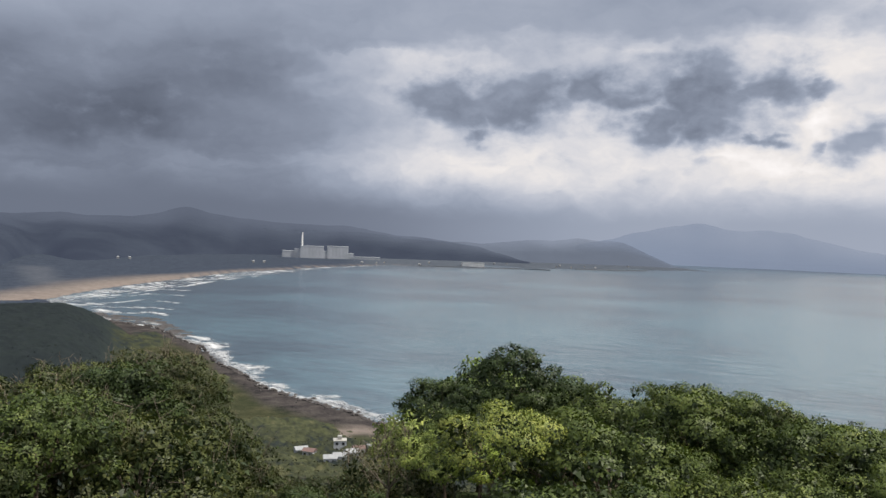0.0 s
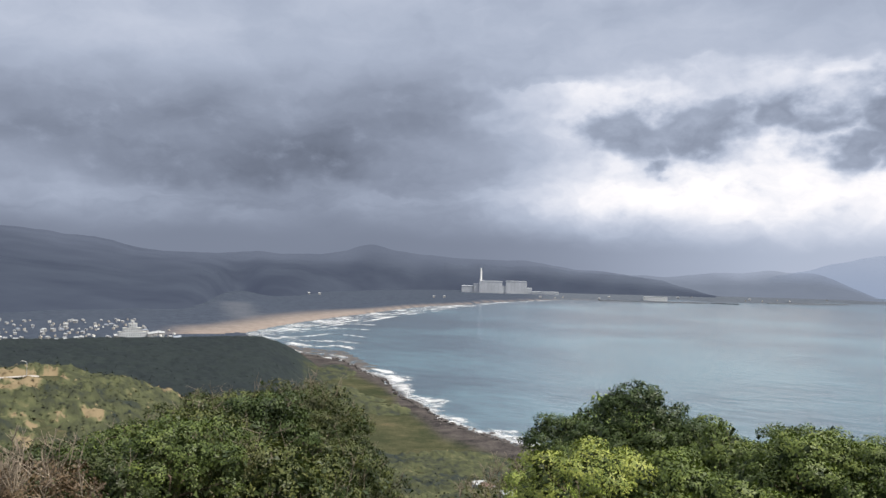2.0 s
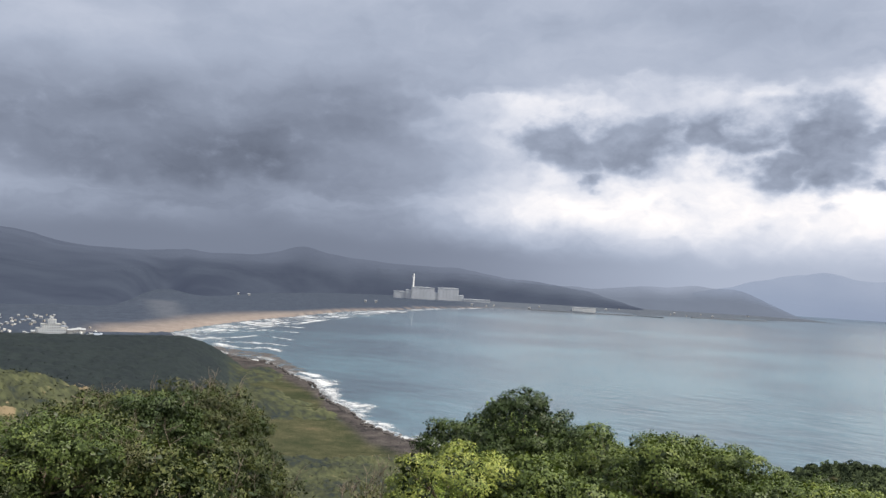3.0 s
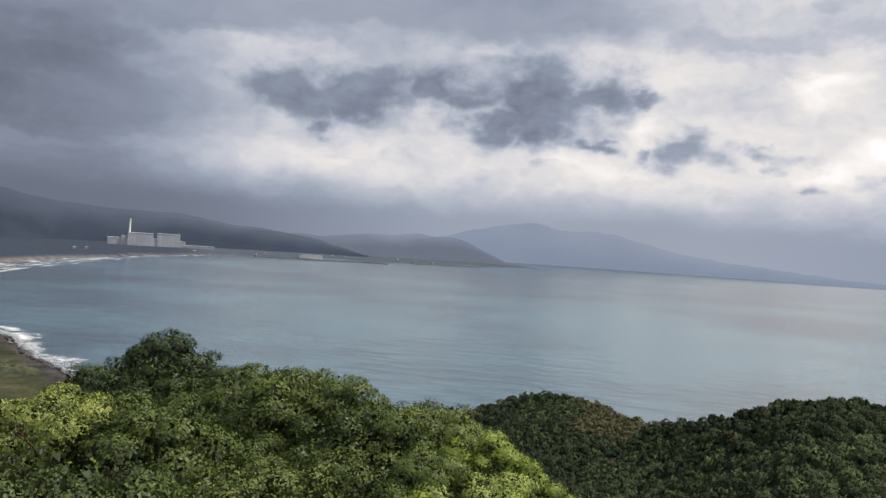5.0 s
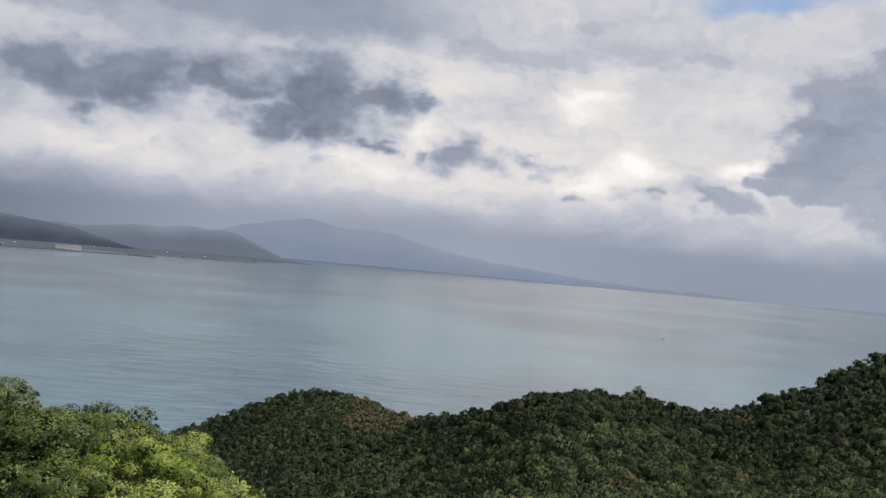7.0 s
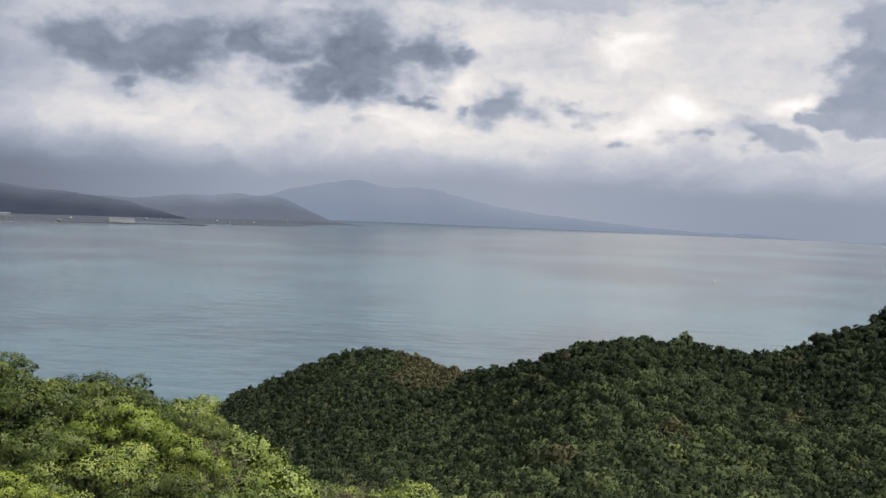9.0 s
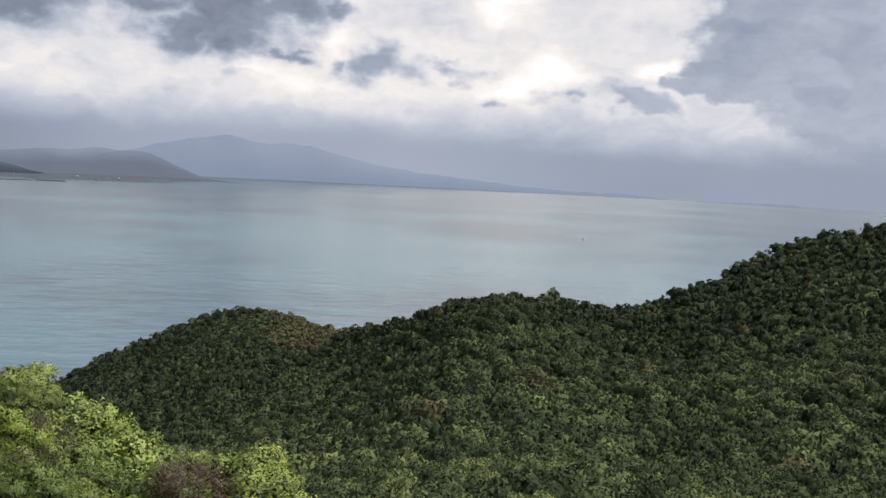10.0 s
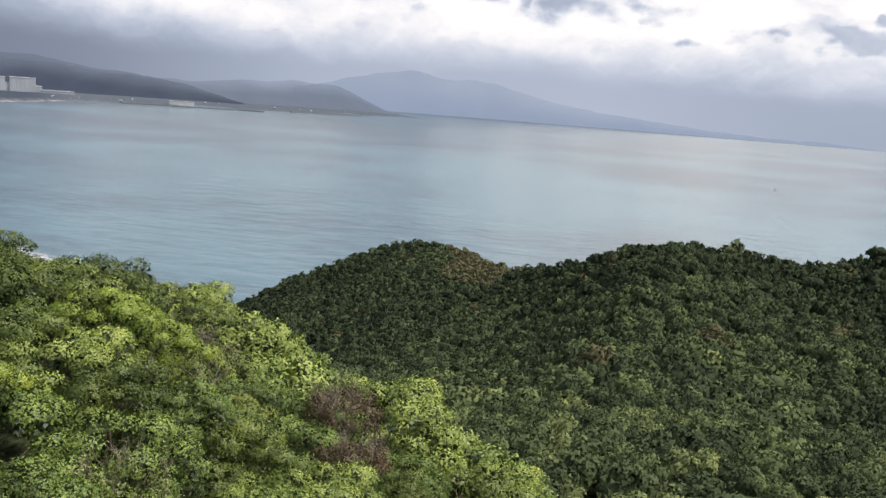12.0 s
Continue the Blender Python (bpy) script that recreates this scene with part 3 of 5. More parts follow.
# ---------------- far hills ----------------
def hills(name, label, mat, dist, span, tops, rough, seed, depth=420.0, deep=420.0):
    """A range of hills with its ridge line given as bearings and angles from the lookout."""
    a = np.arange(span[0], span[1], 0.12)
    el = np.interp(a, [p[0] for p in tops], [p[1] for p in tops])
    el = np.convolve(np.pad(el, 6, mode="edge"), np.hanning(13) / np.hanning(13).sum(), "valid")
    d = dist + 160 * fbm(a, a * 0, 9, seed)
    depth = depth + (deep - depth) * step(a, -13.0, -30.0) * (1 - 0.55 * np.exp(-((a + 25.6) / 1.7) ** 2))
    ridge = EYE + d * np.tan(np.radians(el)) + fbm(a, a * 0 + 3, 2.0, seed + 1, 5) * rough
    rows = []
    for k in range(19):
        s = k / 18
        rr = d - depth * (1 - s)
        px, py = rr * np.sin(np.radians(a)), rr * np.cos(np.radians(a))
        h = (ridge + 3) * s ** 0.9 - 3
        h = h + (0.45 - np.abs(fbm(px, py, 420, seed + 4, 5))) * (rough + 7) * 1.3 * math.sin(math.pi * s)
        rows.append(np.stack([px, py, np.maximum(h, -3)], -1))
    rows.append(rows[-1] + np.stack([60 * np.sin(np.radians(a)), 60 * np.cos(np.radians(a)), -ridge - 3], -1))
    v = np.concatenate(rows)
    i = np.arange(len(v)).reshape(len(rows), -1)
    f = np.stack([i[:-1, :-1], i[:-1, 1:], i[1:, 1:], i[1:, :-1]], -1).reshape(-1, 4)
    me = mesh(name, v, f, mat, True)
    top = np.repeat(np.append(np.linspace(0, 1, 19), 1.6), len(a))
    me.attributes.new("top", "FLOAT", "POINT").data.foreach_set("value", top.astype(np.float32))
    return tagged(put(name, me), label, "hills", kind="structure")


hills("backdrop_near_hills", "dark wooded hills in rain haze behind the beach", distance_material("hills_haze_dark", (0.017, 0.021, 0.025), (0.050, 0.060, 0.092), 0.6, 0.3, 1.2, 0.85), 3900, (-80, 6),
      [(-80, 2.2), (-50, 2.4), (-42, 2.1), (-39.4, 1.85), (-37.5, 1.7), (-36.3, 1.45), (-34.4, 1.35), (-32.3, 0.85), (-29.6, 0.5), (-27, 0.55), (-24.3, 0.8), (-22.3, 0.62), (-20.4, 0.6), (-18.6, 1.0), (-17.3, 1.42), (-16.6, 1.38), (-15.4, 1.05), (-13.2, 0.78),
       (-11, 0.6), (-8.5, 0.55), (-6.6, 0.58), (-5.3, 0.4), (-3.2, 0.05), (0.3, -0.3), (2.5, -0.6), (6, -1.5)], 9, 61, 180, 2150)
hills("backdrop_mid_hills", "grey hills and a low headland under cloud", distance_material("hills_haze_grey", (0.018, 0.022, 0.028), (0.138, 0.16, 0.208), 0.5, 0.35, 1.2, 0.85), 4150, (-12, 16.4),
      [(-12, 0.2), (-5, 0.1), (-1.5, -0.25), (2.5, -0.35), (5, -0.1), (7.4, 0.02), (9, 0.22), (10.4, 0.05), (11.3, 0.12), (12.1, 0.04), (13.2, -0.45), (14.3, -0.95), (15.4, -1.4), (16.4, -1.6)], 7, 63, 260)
hills("backdrop_far_hills", "pale blue mountains across the bay in haze", distance_material("hills_haze_pale", (0.02, 0.025, 0.03), (0.228, 0.272, 0.37), 0.2, 0.0, 1.35, 0.85), 4800, (9, 58),
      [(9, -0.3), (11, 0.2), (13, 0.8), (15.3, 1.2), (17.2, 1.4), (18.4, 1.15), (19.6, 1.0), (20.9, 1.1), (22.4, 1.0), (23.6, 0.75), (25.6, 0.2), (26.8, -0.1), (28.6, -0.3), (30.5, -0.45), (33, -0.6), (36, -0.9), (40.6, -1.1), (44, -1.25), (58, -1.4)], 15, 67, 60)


# ---------------- trees of the near slope ----------------
def unit(v):
    return v / np.maximum(np.linalg.norm(v, axis=-1, keepdims=True), 1e-9)


def rosettes(rg, centres, axes, length, count=6, lift=0.5, width=0.42):
    """Whorls of leaves, widest at their blunt tips, round each axis: vertices and faces."""
    n = len(centres)
    ref = np.where(np.abs(axes[:, 2:3]) < 0.9, np.array([[0.0, 0.0, 1.0]]), np.array([[1.0, 0.0, 0.0]]))
    u = unit(np.cross(axes, ref))
    w = np.cross(axes, u)
    ang = rg.uniform(0, 6.283, (n, 1)) + np.arange(count)[None] * 6.283 / count + rg.uniform(-0.35, 0.35, (n, count))
    d = np.cos(ang)[..., None] * u[:, None] + np.sin(ang)[..., None] * w[:, None]
    up = (lift + rg.uniform(-0.3, 0.3, (n, count)))[..., None]
    out = unit(d + axes[:, None] * up)
    side = unit(np.cross(out, axes[:, None] + d * 0.01))
    ln = (length * rg.uniform(0.7, 1.25, (n, count)))[..., None]
    base = centres[:, None] + out * 0.01 + rg.normal(0, 0.5 * length, (n, count, 3))
    droop = np.array([0, 0, -0.12])
    tip = base + out * ln + droop * ln
    v = np.stack([base, tip + side * ln * width * 0.5, tip - side * ln * width * 0.5], 2).reshape(-1, 3)
    f = np.arange(len(v)).reshape(-1, 3)
    return v, f


def dome(rg, n, lo=-0.25):
    """Random directions on a sphere above the height lo."""
    z = rg.uniform(lo, 1.0, n)
    a = rg.uniform(0, 6.283, n)
    s = np.sqrt(1 - z * z)
    return np.stack([s * np.cos(a), s * np.sin(a), z], -1)


def apart(rg, n, lo):
    """Directions on the dome that keep clear of one another."""
    out = dome(rg, 1, lo)
    while len(out) < n:
        tries = dome(rg, 8, lo)
        out = np.concatenate([out, tries[np.argmax(np.linalg.norm(tries[:, None] - out[None], axis=2).min(1))][None]])
    return out


def crown_parts(seed, radius, rise, top, lumps, whorls, leaf, lift=0.22):
    """Leaf whorls on the lumps of a broad, wind-cut crown, filler leaves inside for the shaded gaps; also gives the
    lumps, for the limbs.
    """
    rg = np.random.default_rng(seed)
    lumps = int(lumps * (0.5 if seed in (102, 103, 105, 111, 112) else 0.8))
    if seed in (102, 105, 112):
        whorls, leaf = int(whorls * 1.65), leaf * 0.62
    else:
        whorls, leaf = (int(whorls * 1.2), leaf * 0.70) if whorls > 1000 else (int(whorls * 1.1), leaf * 0.84)
    c = np.array([0, 0, top - rise])
    dirs = apart(rg, lumps, -0.12)
    lump = c + dirs * np.array([radius, radius, rise]) * rg.uniform(0.6, 1.06, (lumps, 1))
    size = rg.uniform(0.18, 0.36, lumps) * radius
    pick = rg.choice(lumps, whorls, p=size ** 2 / (size ** 2).sum())
    d = unit(dome(rg, whorls, -0.3) + dirs[pick] * 0.45)
    reach = np.where(rg.random((whorls, 1)) < 0.06, rg.uniform(0.3, 0.8, (whorls, 1)), rg.uniform(0.92, 1.06, (whorls, 1)))
    p = lump[pick] + d * size[pick][:, None] * np.array([1, 1, 0.58]) * reach
    v, f = rosettes(rg, p, unit(d + np.array([0, 0, 0.3]) + rg.normal(0, 0.45, d.shape)), leaf, 5, lift, 0.66)
    face = unit(np.cross(v[f[:, 1]] - v[f[:, 0]], v[f[:, 2]] - v[f[:, 0]]))
    big = np.repeat(unit(d + dirs[pick] * 0.12), 5, 0)
    turn = (face * big).sum(1) < 0
    f[turn] = f[turn][:, ::-1]
    face[turn] *= -1
    shade = np.repeat(unit(face * 0.4 + big), 3, 0)
    drop = top - np.sort(v[:, 2])[-40]
    v[:, 2] += drop
    lump[:, 2] += drop
    # filler leaves inside each lump, standing in for the shade between whorls
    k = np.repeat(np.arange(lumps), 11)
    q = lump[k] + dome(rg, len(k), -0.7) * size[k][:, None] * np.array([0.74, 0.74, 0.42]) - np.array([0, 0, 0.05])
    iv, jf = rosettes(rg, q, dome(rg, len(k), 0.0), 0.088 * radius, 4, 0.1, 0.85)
    return v, f.tolist(), lump, shade, iv, jf.tolist()


def limb_meshes(seed, top, lump, count, thick):
    """A trunk, and crooked limbs that reach from it into the crown."""
    rg = random.Random(seed)
    trunk, limbs = bmesh.new(), []
    fork = Vector((rg.uniform(-0.2, 0.2), rg.uniform(-0.2, 0.2), top * 0.42))
    mid = Vector((fork.x * 0.3 + 0.05, fork.y * 0.6, top * 0.2))
    tube(trunk, (0, 0, -0.5), mid, thick * 1.3, thick, 8)
    tube(trunk, mid, fork, thick, thick * 0.75, 8)
    for k in range(count):
        bm = bmesh.new()
        end = Vector(lump[rg.randrange(len(lump))])
        a = fork
        r = thick * 0.5
        for s in (0.35, 0.7, 1.0):
            b = fork.lerp(end, s) + Vector((rg.uniform(-0.15, 0.15), rg.uniform(-0.15, 0.15), rg.uniform(-0.05, 0.15)))
            tube(bm, a, b, r, r * 0.6, 5)
            if s < 1:
                tube(bm, b, b + (end - fork) * 0.3 + Vector((rg.uniform(-0.3, 0.3), rg.uniform(-0.3, 0.3), 0.1)), r * 0.5, r * 0.2, 4)
            a, r = b, r * 0.6
        limbs.append(bm)
    return trunk, limbs


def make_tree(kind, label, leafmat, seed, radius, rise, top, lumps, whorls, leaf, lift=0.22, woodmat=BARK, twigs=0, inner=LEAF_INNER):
    """One tree at the origin: trunk, limbs, crown, and bare twigs where it has any."""
    tree = tagged(new(kind), label, "tree" if "tree" in kind else "shrub", group="trees of the near slope")
    v, f, lump, shade, iv, jf = crown_parts(seed, radius, rise, top, lumps, whorls, leaf, lift)
    trunk, limbs = limb_meshes(seed, top, lump, 6, 0.07)
    part("trunk", trunk, woodmat, tree)
    for bm in limbs:
        part("limb", bm, woodmat, tree)
    me = mesh("crown", v, f, leafmat)
    soften(me, shade)
    put("crown", me, tree)
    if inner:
        put("inner_foliage", mesh("inner_foliage", iv, jf, inner), tree, "filler leaves inside the crown for its shaded gaps")
    if twigs:
        bm = bmesh.new()
        rg = random.Random(seed + 5)
        for _ in range(twigs):
            p = Vector(lump[rg.randrange(len(lump))])
            q = p + Vector((rg.uniform(-0.35, 0.35), rg.uniform(-0.35, 0.35), rg.uniform(0.35, 0.85)))
            tube(bm, p, q, 0.012, 0.006, 4)
            for _ in range(3):
                s = p.lerp(q, rg.uniform(0.4, 1.0))
                tube(bm, s, s + Vector((rg.uniform(-0.3, 0.3), rg.uniform(-0.3, 0.3), rg.uniform(0.05, 0.35))), 0.007, 0.004, 3)
        tagged(part("brushwood", bm, TWIG, tree, "bare pale twigs"), kind="stuff")
    return tree


TOP = 3.6
green_a = make_tree("evergreen_tree", "glossy green evergreen tree with a broad wind-cut crown", LEAF_DEEP, 101, 1.9, 1.25, TOP, 46, 1350, 0.115)
green_b = make_tree("evergreen_tree", "glossy green evergreen tree with a broad wind-cut crown", LEAF, 102, 2.0, 1.15, TOP, 52, 1400, 0.11)
green_c = make_tree("evergreen_tree", "glossy green evergreen tree with a broad wind-cut crown", LEAF_DEEP, 103, 1.7, 1.4, TOP, 40, 1250, 0.115)
dark_a = make_tree("evergreen_tree", "dark green evergreen tree with open pale limbs", LEAF_DARK, 104, 1.6, 1.3, TOP, 44, 1150, 0.115, woodmat=TWIG)
yellow_a = make_tree("evergreen_tree", "evergreen tree with young yellow-green leaves", LEAF_YELLOW, 105, 1.5, 1.0, TOP, 36, 1100, 0.115)
deep_c = make_tree("evergreen_tree", "deep green evergreen tree with a lumpy crown", LEAF_DEEP, 111, 1.8, 1.3, TOP, 44, 1250, 0.115)
light_c = make_tree("evergreen_tree", "light green evergreen tree with a lumpy rounded crown", LEAF_LIGHT, 112, 1.9, 1.3, TOP, 46, 1450, 0.118)
dry_a = make_tree("coastal_shrub", "olive dry shrub with bare twigs on top", LEAF_DRY, 106, 1.9, 1.2, TOP, 44, 1300, 0.11, 0.4, TWIG, 32)
dry_b = make_tree("coastal_shrub", "olive green shrub with bare twigs on top", LEAF_OLIVE, 107, 1.8, 1.25, TOP, 42, 1300, 0.11, 0.35, TWIG, 14)
brown_a = make_tree("withered_shrub", "withered brown shrub with bare branches", LEAF_BROWN, 108, 1.1, 0.8, TOP * 0.7, 26, 520, 0.085, 0.6, TWIG, 70, LEAF_BROWN)
bare_a = make_tree("withered_tree", "half-dead tree with bare pale branches", LEAF_DRY, 113, 1.5, 1.1, TOP, 24, 160, 0.11, 0.4, TWIG, 60, None)
light_a = make_tree("evergreen_tree", "small-leaved evergreen tree further down the slope", LEAF_LIGHT, 109, 2.0, 1.2, TOP, 44, 850, 0.17)
light_b = make_tree("evergreen_tree", "small-leaved evergreen tree further down the slope", LEAF_LIGHT, 110, 1.9, 1.3, TOP, 40, 800, 0.17)
first = set()
placed = []


def plant(tree, x, y, top, size=1.0, turn=0.0, tall=TOP):
    """Set a tree with its top at that height over the eye; the original first, then copies."""
    m = pose(x, y, EYE + top - tall * size, 0, 0, turn) @ Matrix.Diagonal((size, size, size, 1))
    placed.append((x, y, size * 1.8))
    if tree.name not in first:
        first.add(tree.name)
        tree.matrix_basis = m
        return tree
    m2 = pose(x, y, EYE + top - tall * size, 0, 0, turn) @ Matrix.Diagonal((size, size, size, 1)) @ Matrix.Diagonal((*(1 / s for s in tree.scale), 1))
    return copy_thing(tree, m2)


# trees that stand out
plant(dark_a, 1.7, 19.2, -2.45, 0.62, 200)
plant(dark_a, 0.1, 20.8, -3.45, 0.62, 80)
plant(dark_a, 2.9, 19.0, -3.1, 0.6, 20)
plant(dark_a, 2.3, 18.3, -3.2, 0.6, 140)
plant(dark_a, 1.2, 18.6, -3.2, 0.6, 320)
plant(deep_c, 0.9, 17.6, -3.6, 0.6, 60)
plant(green_a, 3.4, 17.4, -3.15, 0.62, 280)
plant(green_c, 3.9, 16.4, -2.8, 0.65, 15)
plant(deep_c, 4.4, 14.2, -2.4, 0.66, 120)
plant(green_a, 5.7, 12.8, -2.6, 0.62, 250)
plant(yellow_a, 7.3, 12.1, -2.88, 0.5, 40)
plant(yellow_a, 8.15, 12.6, -3.55, 0.45, 140)
plant(bare_a, 9.0, 13.9, -4.3, 0.42, 110)
plant(dry_b, 7.4, 17.7, -3.85, 0.5, 70)
plant(light_c, 9.0, 20.4, -4.75, 0.6, 310)
plant(brown_a, 11.3, 13.2, -5.15, 0.55, 0, TOP * 0.7)
plant(brown_a, 11.1, 11.2, -5.3, 0.5, 140, TOP * 0.7)
plant(bare_a, 7.7, 8.2, -3.95, 0.36, 30)
plant(light_c, 7.5, 8.9, -3.75, 0.5, 60)
plant(light_c, 6.2, 9.3, -3.45, 0.5, 10)
plant(green_b, 5.8, 10.5, -3.3, 0.48, 130)
plant(light_c, 8.2, 10.7, -3.9, 0.45, 160)
plant(green_b, 6.8, 7.9, -4.0, 0.45, 40)
plant(light_c, 7.9, 8.0, -4.5, 0.45, 120)
plant(light_c, 8.8, 8.7, -4.9, 0.45, 280)
plant(light_c, 7.1, 8.5, -4.4, 0.48, 200)
plant(green_b, 5.2, 8.8, -3.7, 0.42, 90)
plant(light_c, 6.9, 10.9, -3.15, 0.5, 310)
plant(yellow_a, 5.9, 9.6, -3.05, 0.36, 160)
for x, y, z, size, turn in ((6.6, 7.4, -3.7, 0.5, 20), (7.2, 7.2, -4.3, 0.5, 130), (8.6, 7.6, -4.5, 0.5, 250), (9.3, 8.6, -4.8, 0.5, 70), (9.7, 9.8, -5.1, 0.5, 190), (10.4, 10.4, -5.2, 0.5, 300), (10.2, 12.2, -5.4, 0.55, 35), (12.3, 14.6, -7.2, 0.7, 100)):
    plant(light_c, x, y, z, size, turn)
plant(brown_a, -6.6, 10.2, -2.8, 0.7, 60, TOP * 0.7)
plant(brown_a, -7.9, 10.6, -3.1, 0.6, 200, TOP * 0.7)
plant(light_c, 0.2, 16.4, -3.7, 0.5, 20)
plant(yellow_a, 0.8, 15.2, -3.7, 0.4, 70)
plant(bare_a, -1.0, 16.6, -4.0, 0.5, 250)
plant(dry_b, -5.7, 20.6, -4.5, 0.7, 15)
plant(dry_b, -4.9, 19.0, -5.5, 0.6, 95)
plant(dark_a, -6.4, 18.8, -4.7, 0.65, 195)
plant(dry_a, -8.2, 24.4, -3.5, 0.85, 0)
plant(dry_a, -7.0, 22.5, -3.6, 0.55, 110)
plant(dry_b, -9.6, 21.0, -3.6, 0.8, 50)
plant(dry_b, -9.1, 22.7, -3.65, 0.85, 150)
plant(dry_b, -7.5, 23.3, -3.6, 0.65, 220)
plant(dry_a, -10.1, 22.2, -3.7, 0.65, 300)
plant(dry_b, -7.4, 26.2, -4.6, 0.5, 20)
plant(green_a, -6.9, 14.4, -2.95, 0.7, 80)
plant(green_a, 4.7, 15.3, -2.55, 0.45, 75)
plant(deep_c, 5.1, 13.9, -2.45, 0.45, 210)
plant(green_b, 6.7, 12.9, -2.7, 0.5, 15)
plant(deep_c, 3.5, 21.8, -3.6, 0.8, 330)
plant(green_a, 5.2, 11.8, -3.05, 0.5, 190)
plant(green_c, 3.0, 15.3, -3.1, 0.6, 100)
plant(deep_c, 5.06, 15.0, -2.58, 0.5, 260)
plant(green_a, 7.0, 15.1, -3.08, 0.55, 45)
plant(deep_c, 6.05, 16.0, -3.25, 0.5, 170)
plant(green_b, 7.5, 14.6, -3.2, 0.36, 330)


def sight(eye, rows):
    """A skyline of the near trees as seen from one place: bearings and angles."""
    return eye, [r[0] for r in rows], [r[1] for r in rows]


SKYLINES = [
    sight((0.0, 0.0, 0.0), [(-30, -9.3), (-27.5, -9.1), (-23.4, -8.5), (-19.4, -7.7), (-16.7, -8.2), (-14.1, -8.7), (-13, -10.5), (-12.4, -13.5), (-11.4, -15.5), (-9.5, -16.2), (-6.5, -15.7), (-5, -14.3),
                            (-4.3, -12.9), (-3.2, -11.3), (-1.3, -10.3), (0.9, -9.3), (2.8, -8.7), (4, -7.6), (6.2, -7.5), (7, -8.5), (9.3, -9.8), (11.6, -10), (13.4, -9.7), (15.2, -10.1), (17.3, -8.9), (21.4, -8.9), (25.4, -9.7), (28.1, -10)]),
    sight((1.77, 0.0, 0.05), [(-45, -12.3), (-38.8, -11.0), (-35.7, -11.8), (-33.1, -10.2), (-30.8, -10.1), (-28, -8.5), (-25.6, -8.1), (-22.8, -7.5), (-19.8, -8), (-17.5, -8.4), (-16.3, -10.2), (-15, -12.3), (-14.2, -14.5), (-12, -15.5)]),
    sight((4.45, -0.53, 0.08), [(-12.2, -9.8), (-10.4, -9.0), (-8.9, -8), (-7.7, -7.5), (-5.6, -8.2), (-4.5, -8.9), (-2.4, -9.5), (0.8, -9.35), (4.1, -9.5), (6.8, -10.7), (9.5, -10.5), (12.2, -11.2), (13.5, -13), (16.1, -15), (18.2, -17.3), (22, -19.5)]),
    sight((7.16, -1.55, 0.38), [(-2.2, -12.6), (2.3, -12.4), (3.0, -13.8), (4.5, -13.2), (6.6, -13.5), (8.4, -14.4), (12.3, -15.3), (15.2, -17.2), (19.3, -19.4), (25, -21.5)]),
    sight((7.92, -1.2, 0.34), [(-8.6, -11.5), (-2.8, -12.25), (-0.7, -12.4), (2.8, -13.1), (6.6, -14.4), (11.2, -15.7), (14.5, -18.6), (18.6, -19.9), (22.1, -22.6), (28.9, -25.4), (34, -27.5)]),
]


def ceiling_at(x, y, half):
    """The highest that a crown top may reach there and still keep every skyline."""
    low = 9.0
    for (ex, ey, ez), az, el in SKYLINES:
        d = math.hypot(x - ex, y - ey)
        a = math.degrees(math.atan2(x - ex, y - ey))
        w = math.degrees(half / d)
        for k, slack in ((-0.8, 0.45 * half), (-0.45, 0.16 * half), (0, 0), (0.45, 0.16 * half), (0.8, 0.45 * half)):
            b = a + k * w
            if az[0] <= b <= az[-1]:
                low = min(low, ez + d * math.tan(radians(float(np.interp(b, az, el)))) + slack)
    return low


# right of x = 7.3 lighter leaf copies carry the sunlight on the slope
choices = [green_a, green_c, deep_c, deep_c, green_b, dark_a]
lit_choices = [light_c, light_c, green_b, light_c, deep_c]
rg = random.Random(11)
for _ in range(7000):
    x, y = rg.uniform(-17, 27), rg.uniform(8.6, 36)
    if (x > 8 and y < 8.6 + (x - 8) * 0.35) or (x < -3 and y < 11.5) or (y - 20 > 0.9 * x + 6 and x > -4):
        continue
    r = math.hypot(x - 5, y)
    if r > 37 or (x > 4 and math.degrees(math.atan2(x - 6, y)) > 44) or (x < -3 and y > 27):
        continue
    size = rg.uniform(0.66, 1.0) * (1.0 if r > 14 else 0.85)
    if -1.5 > x > -5:
        size *= 0.6
    if any((x - px) ** 2 + (y - py) ** 2 < (0.68 * (size * 1.8 + pr)) ** 2 for px, py, pr in placed):
        continue
    top = ceiling_at(x, y, size * 1.8)
    z = min(float(canopy_near(x, y)) + 0.6, top) - rg.uniform(0.0, 0.3 if x < 3 else 0.7)
    if top - z > 2.2:
        continue
    if x < -1:
        tree = rg.choice([dry_b, dry_b, dry_b, dry_a, dark_a])
    else:
        tree = rg.choice([light_a, light_b]) if r > 22 else rg.choice(lit_choices if x > 7.3 else choices)
        size *= 0.75 if tree is dark_a else 1.0
    plant(tree, x, y, z, size, rg.uniform(0, 360))
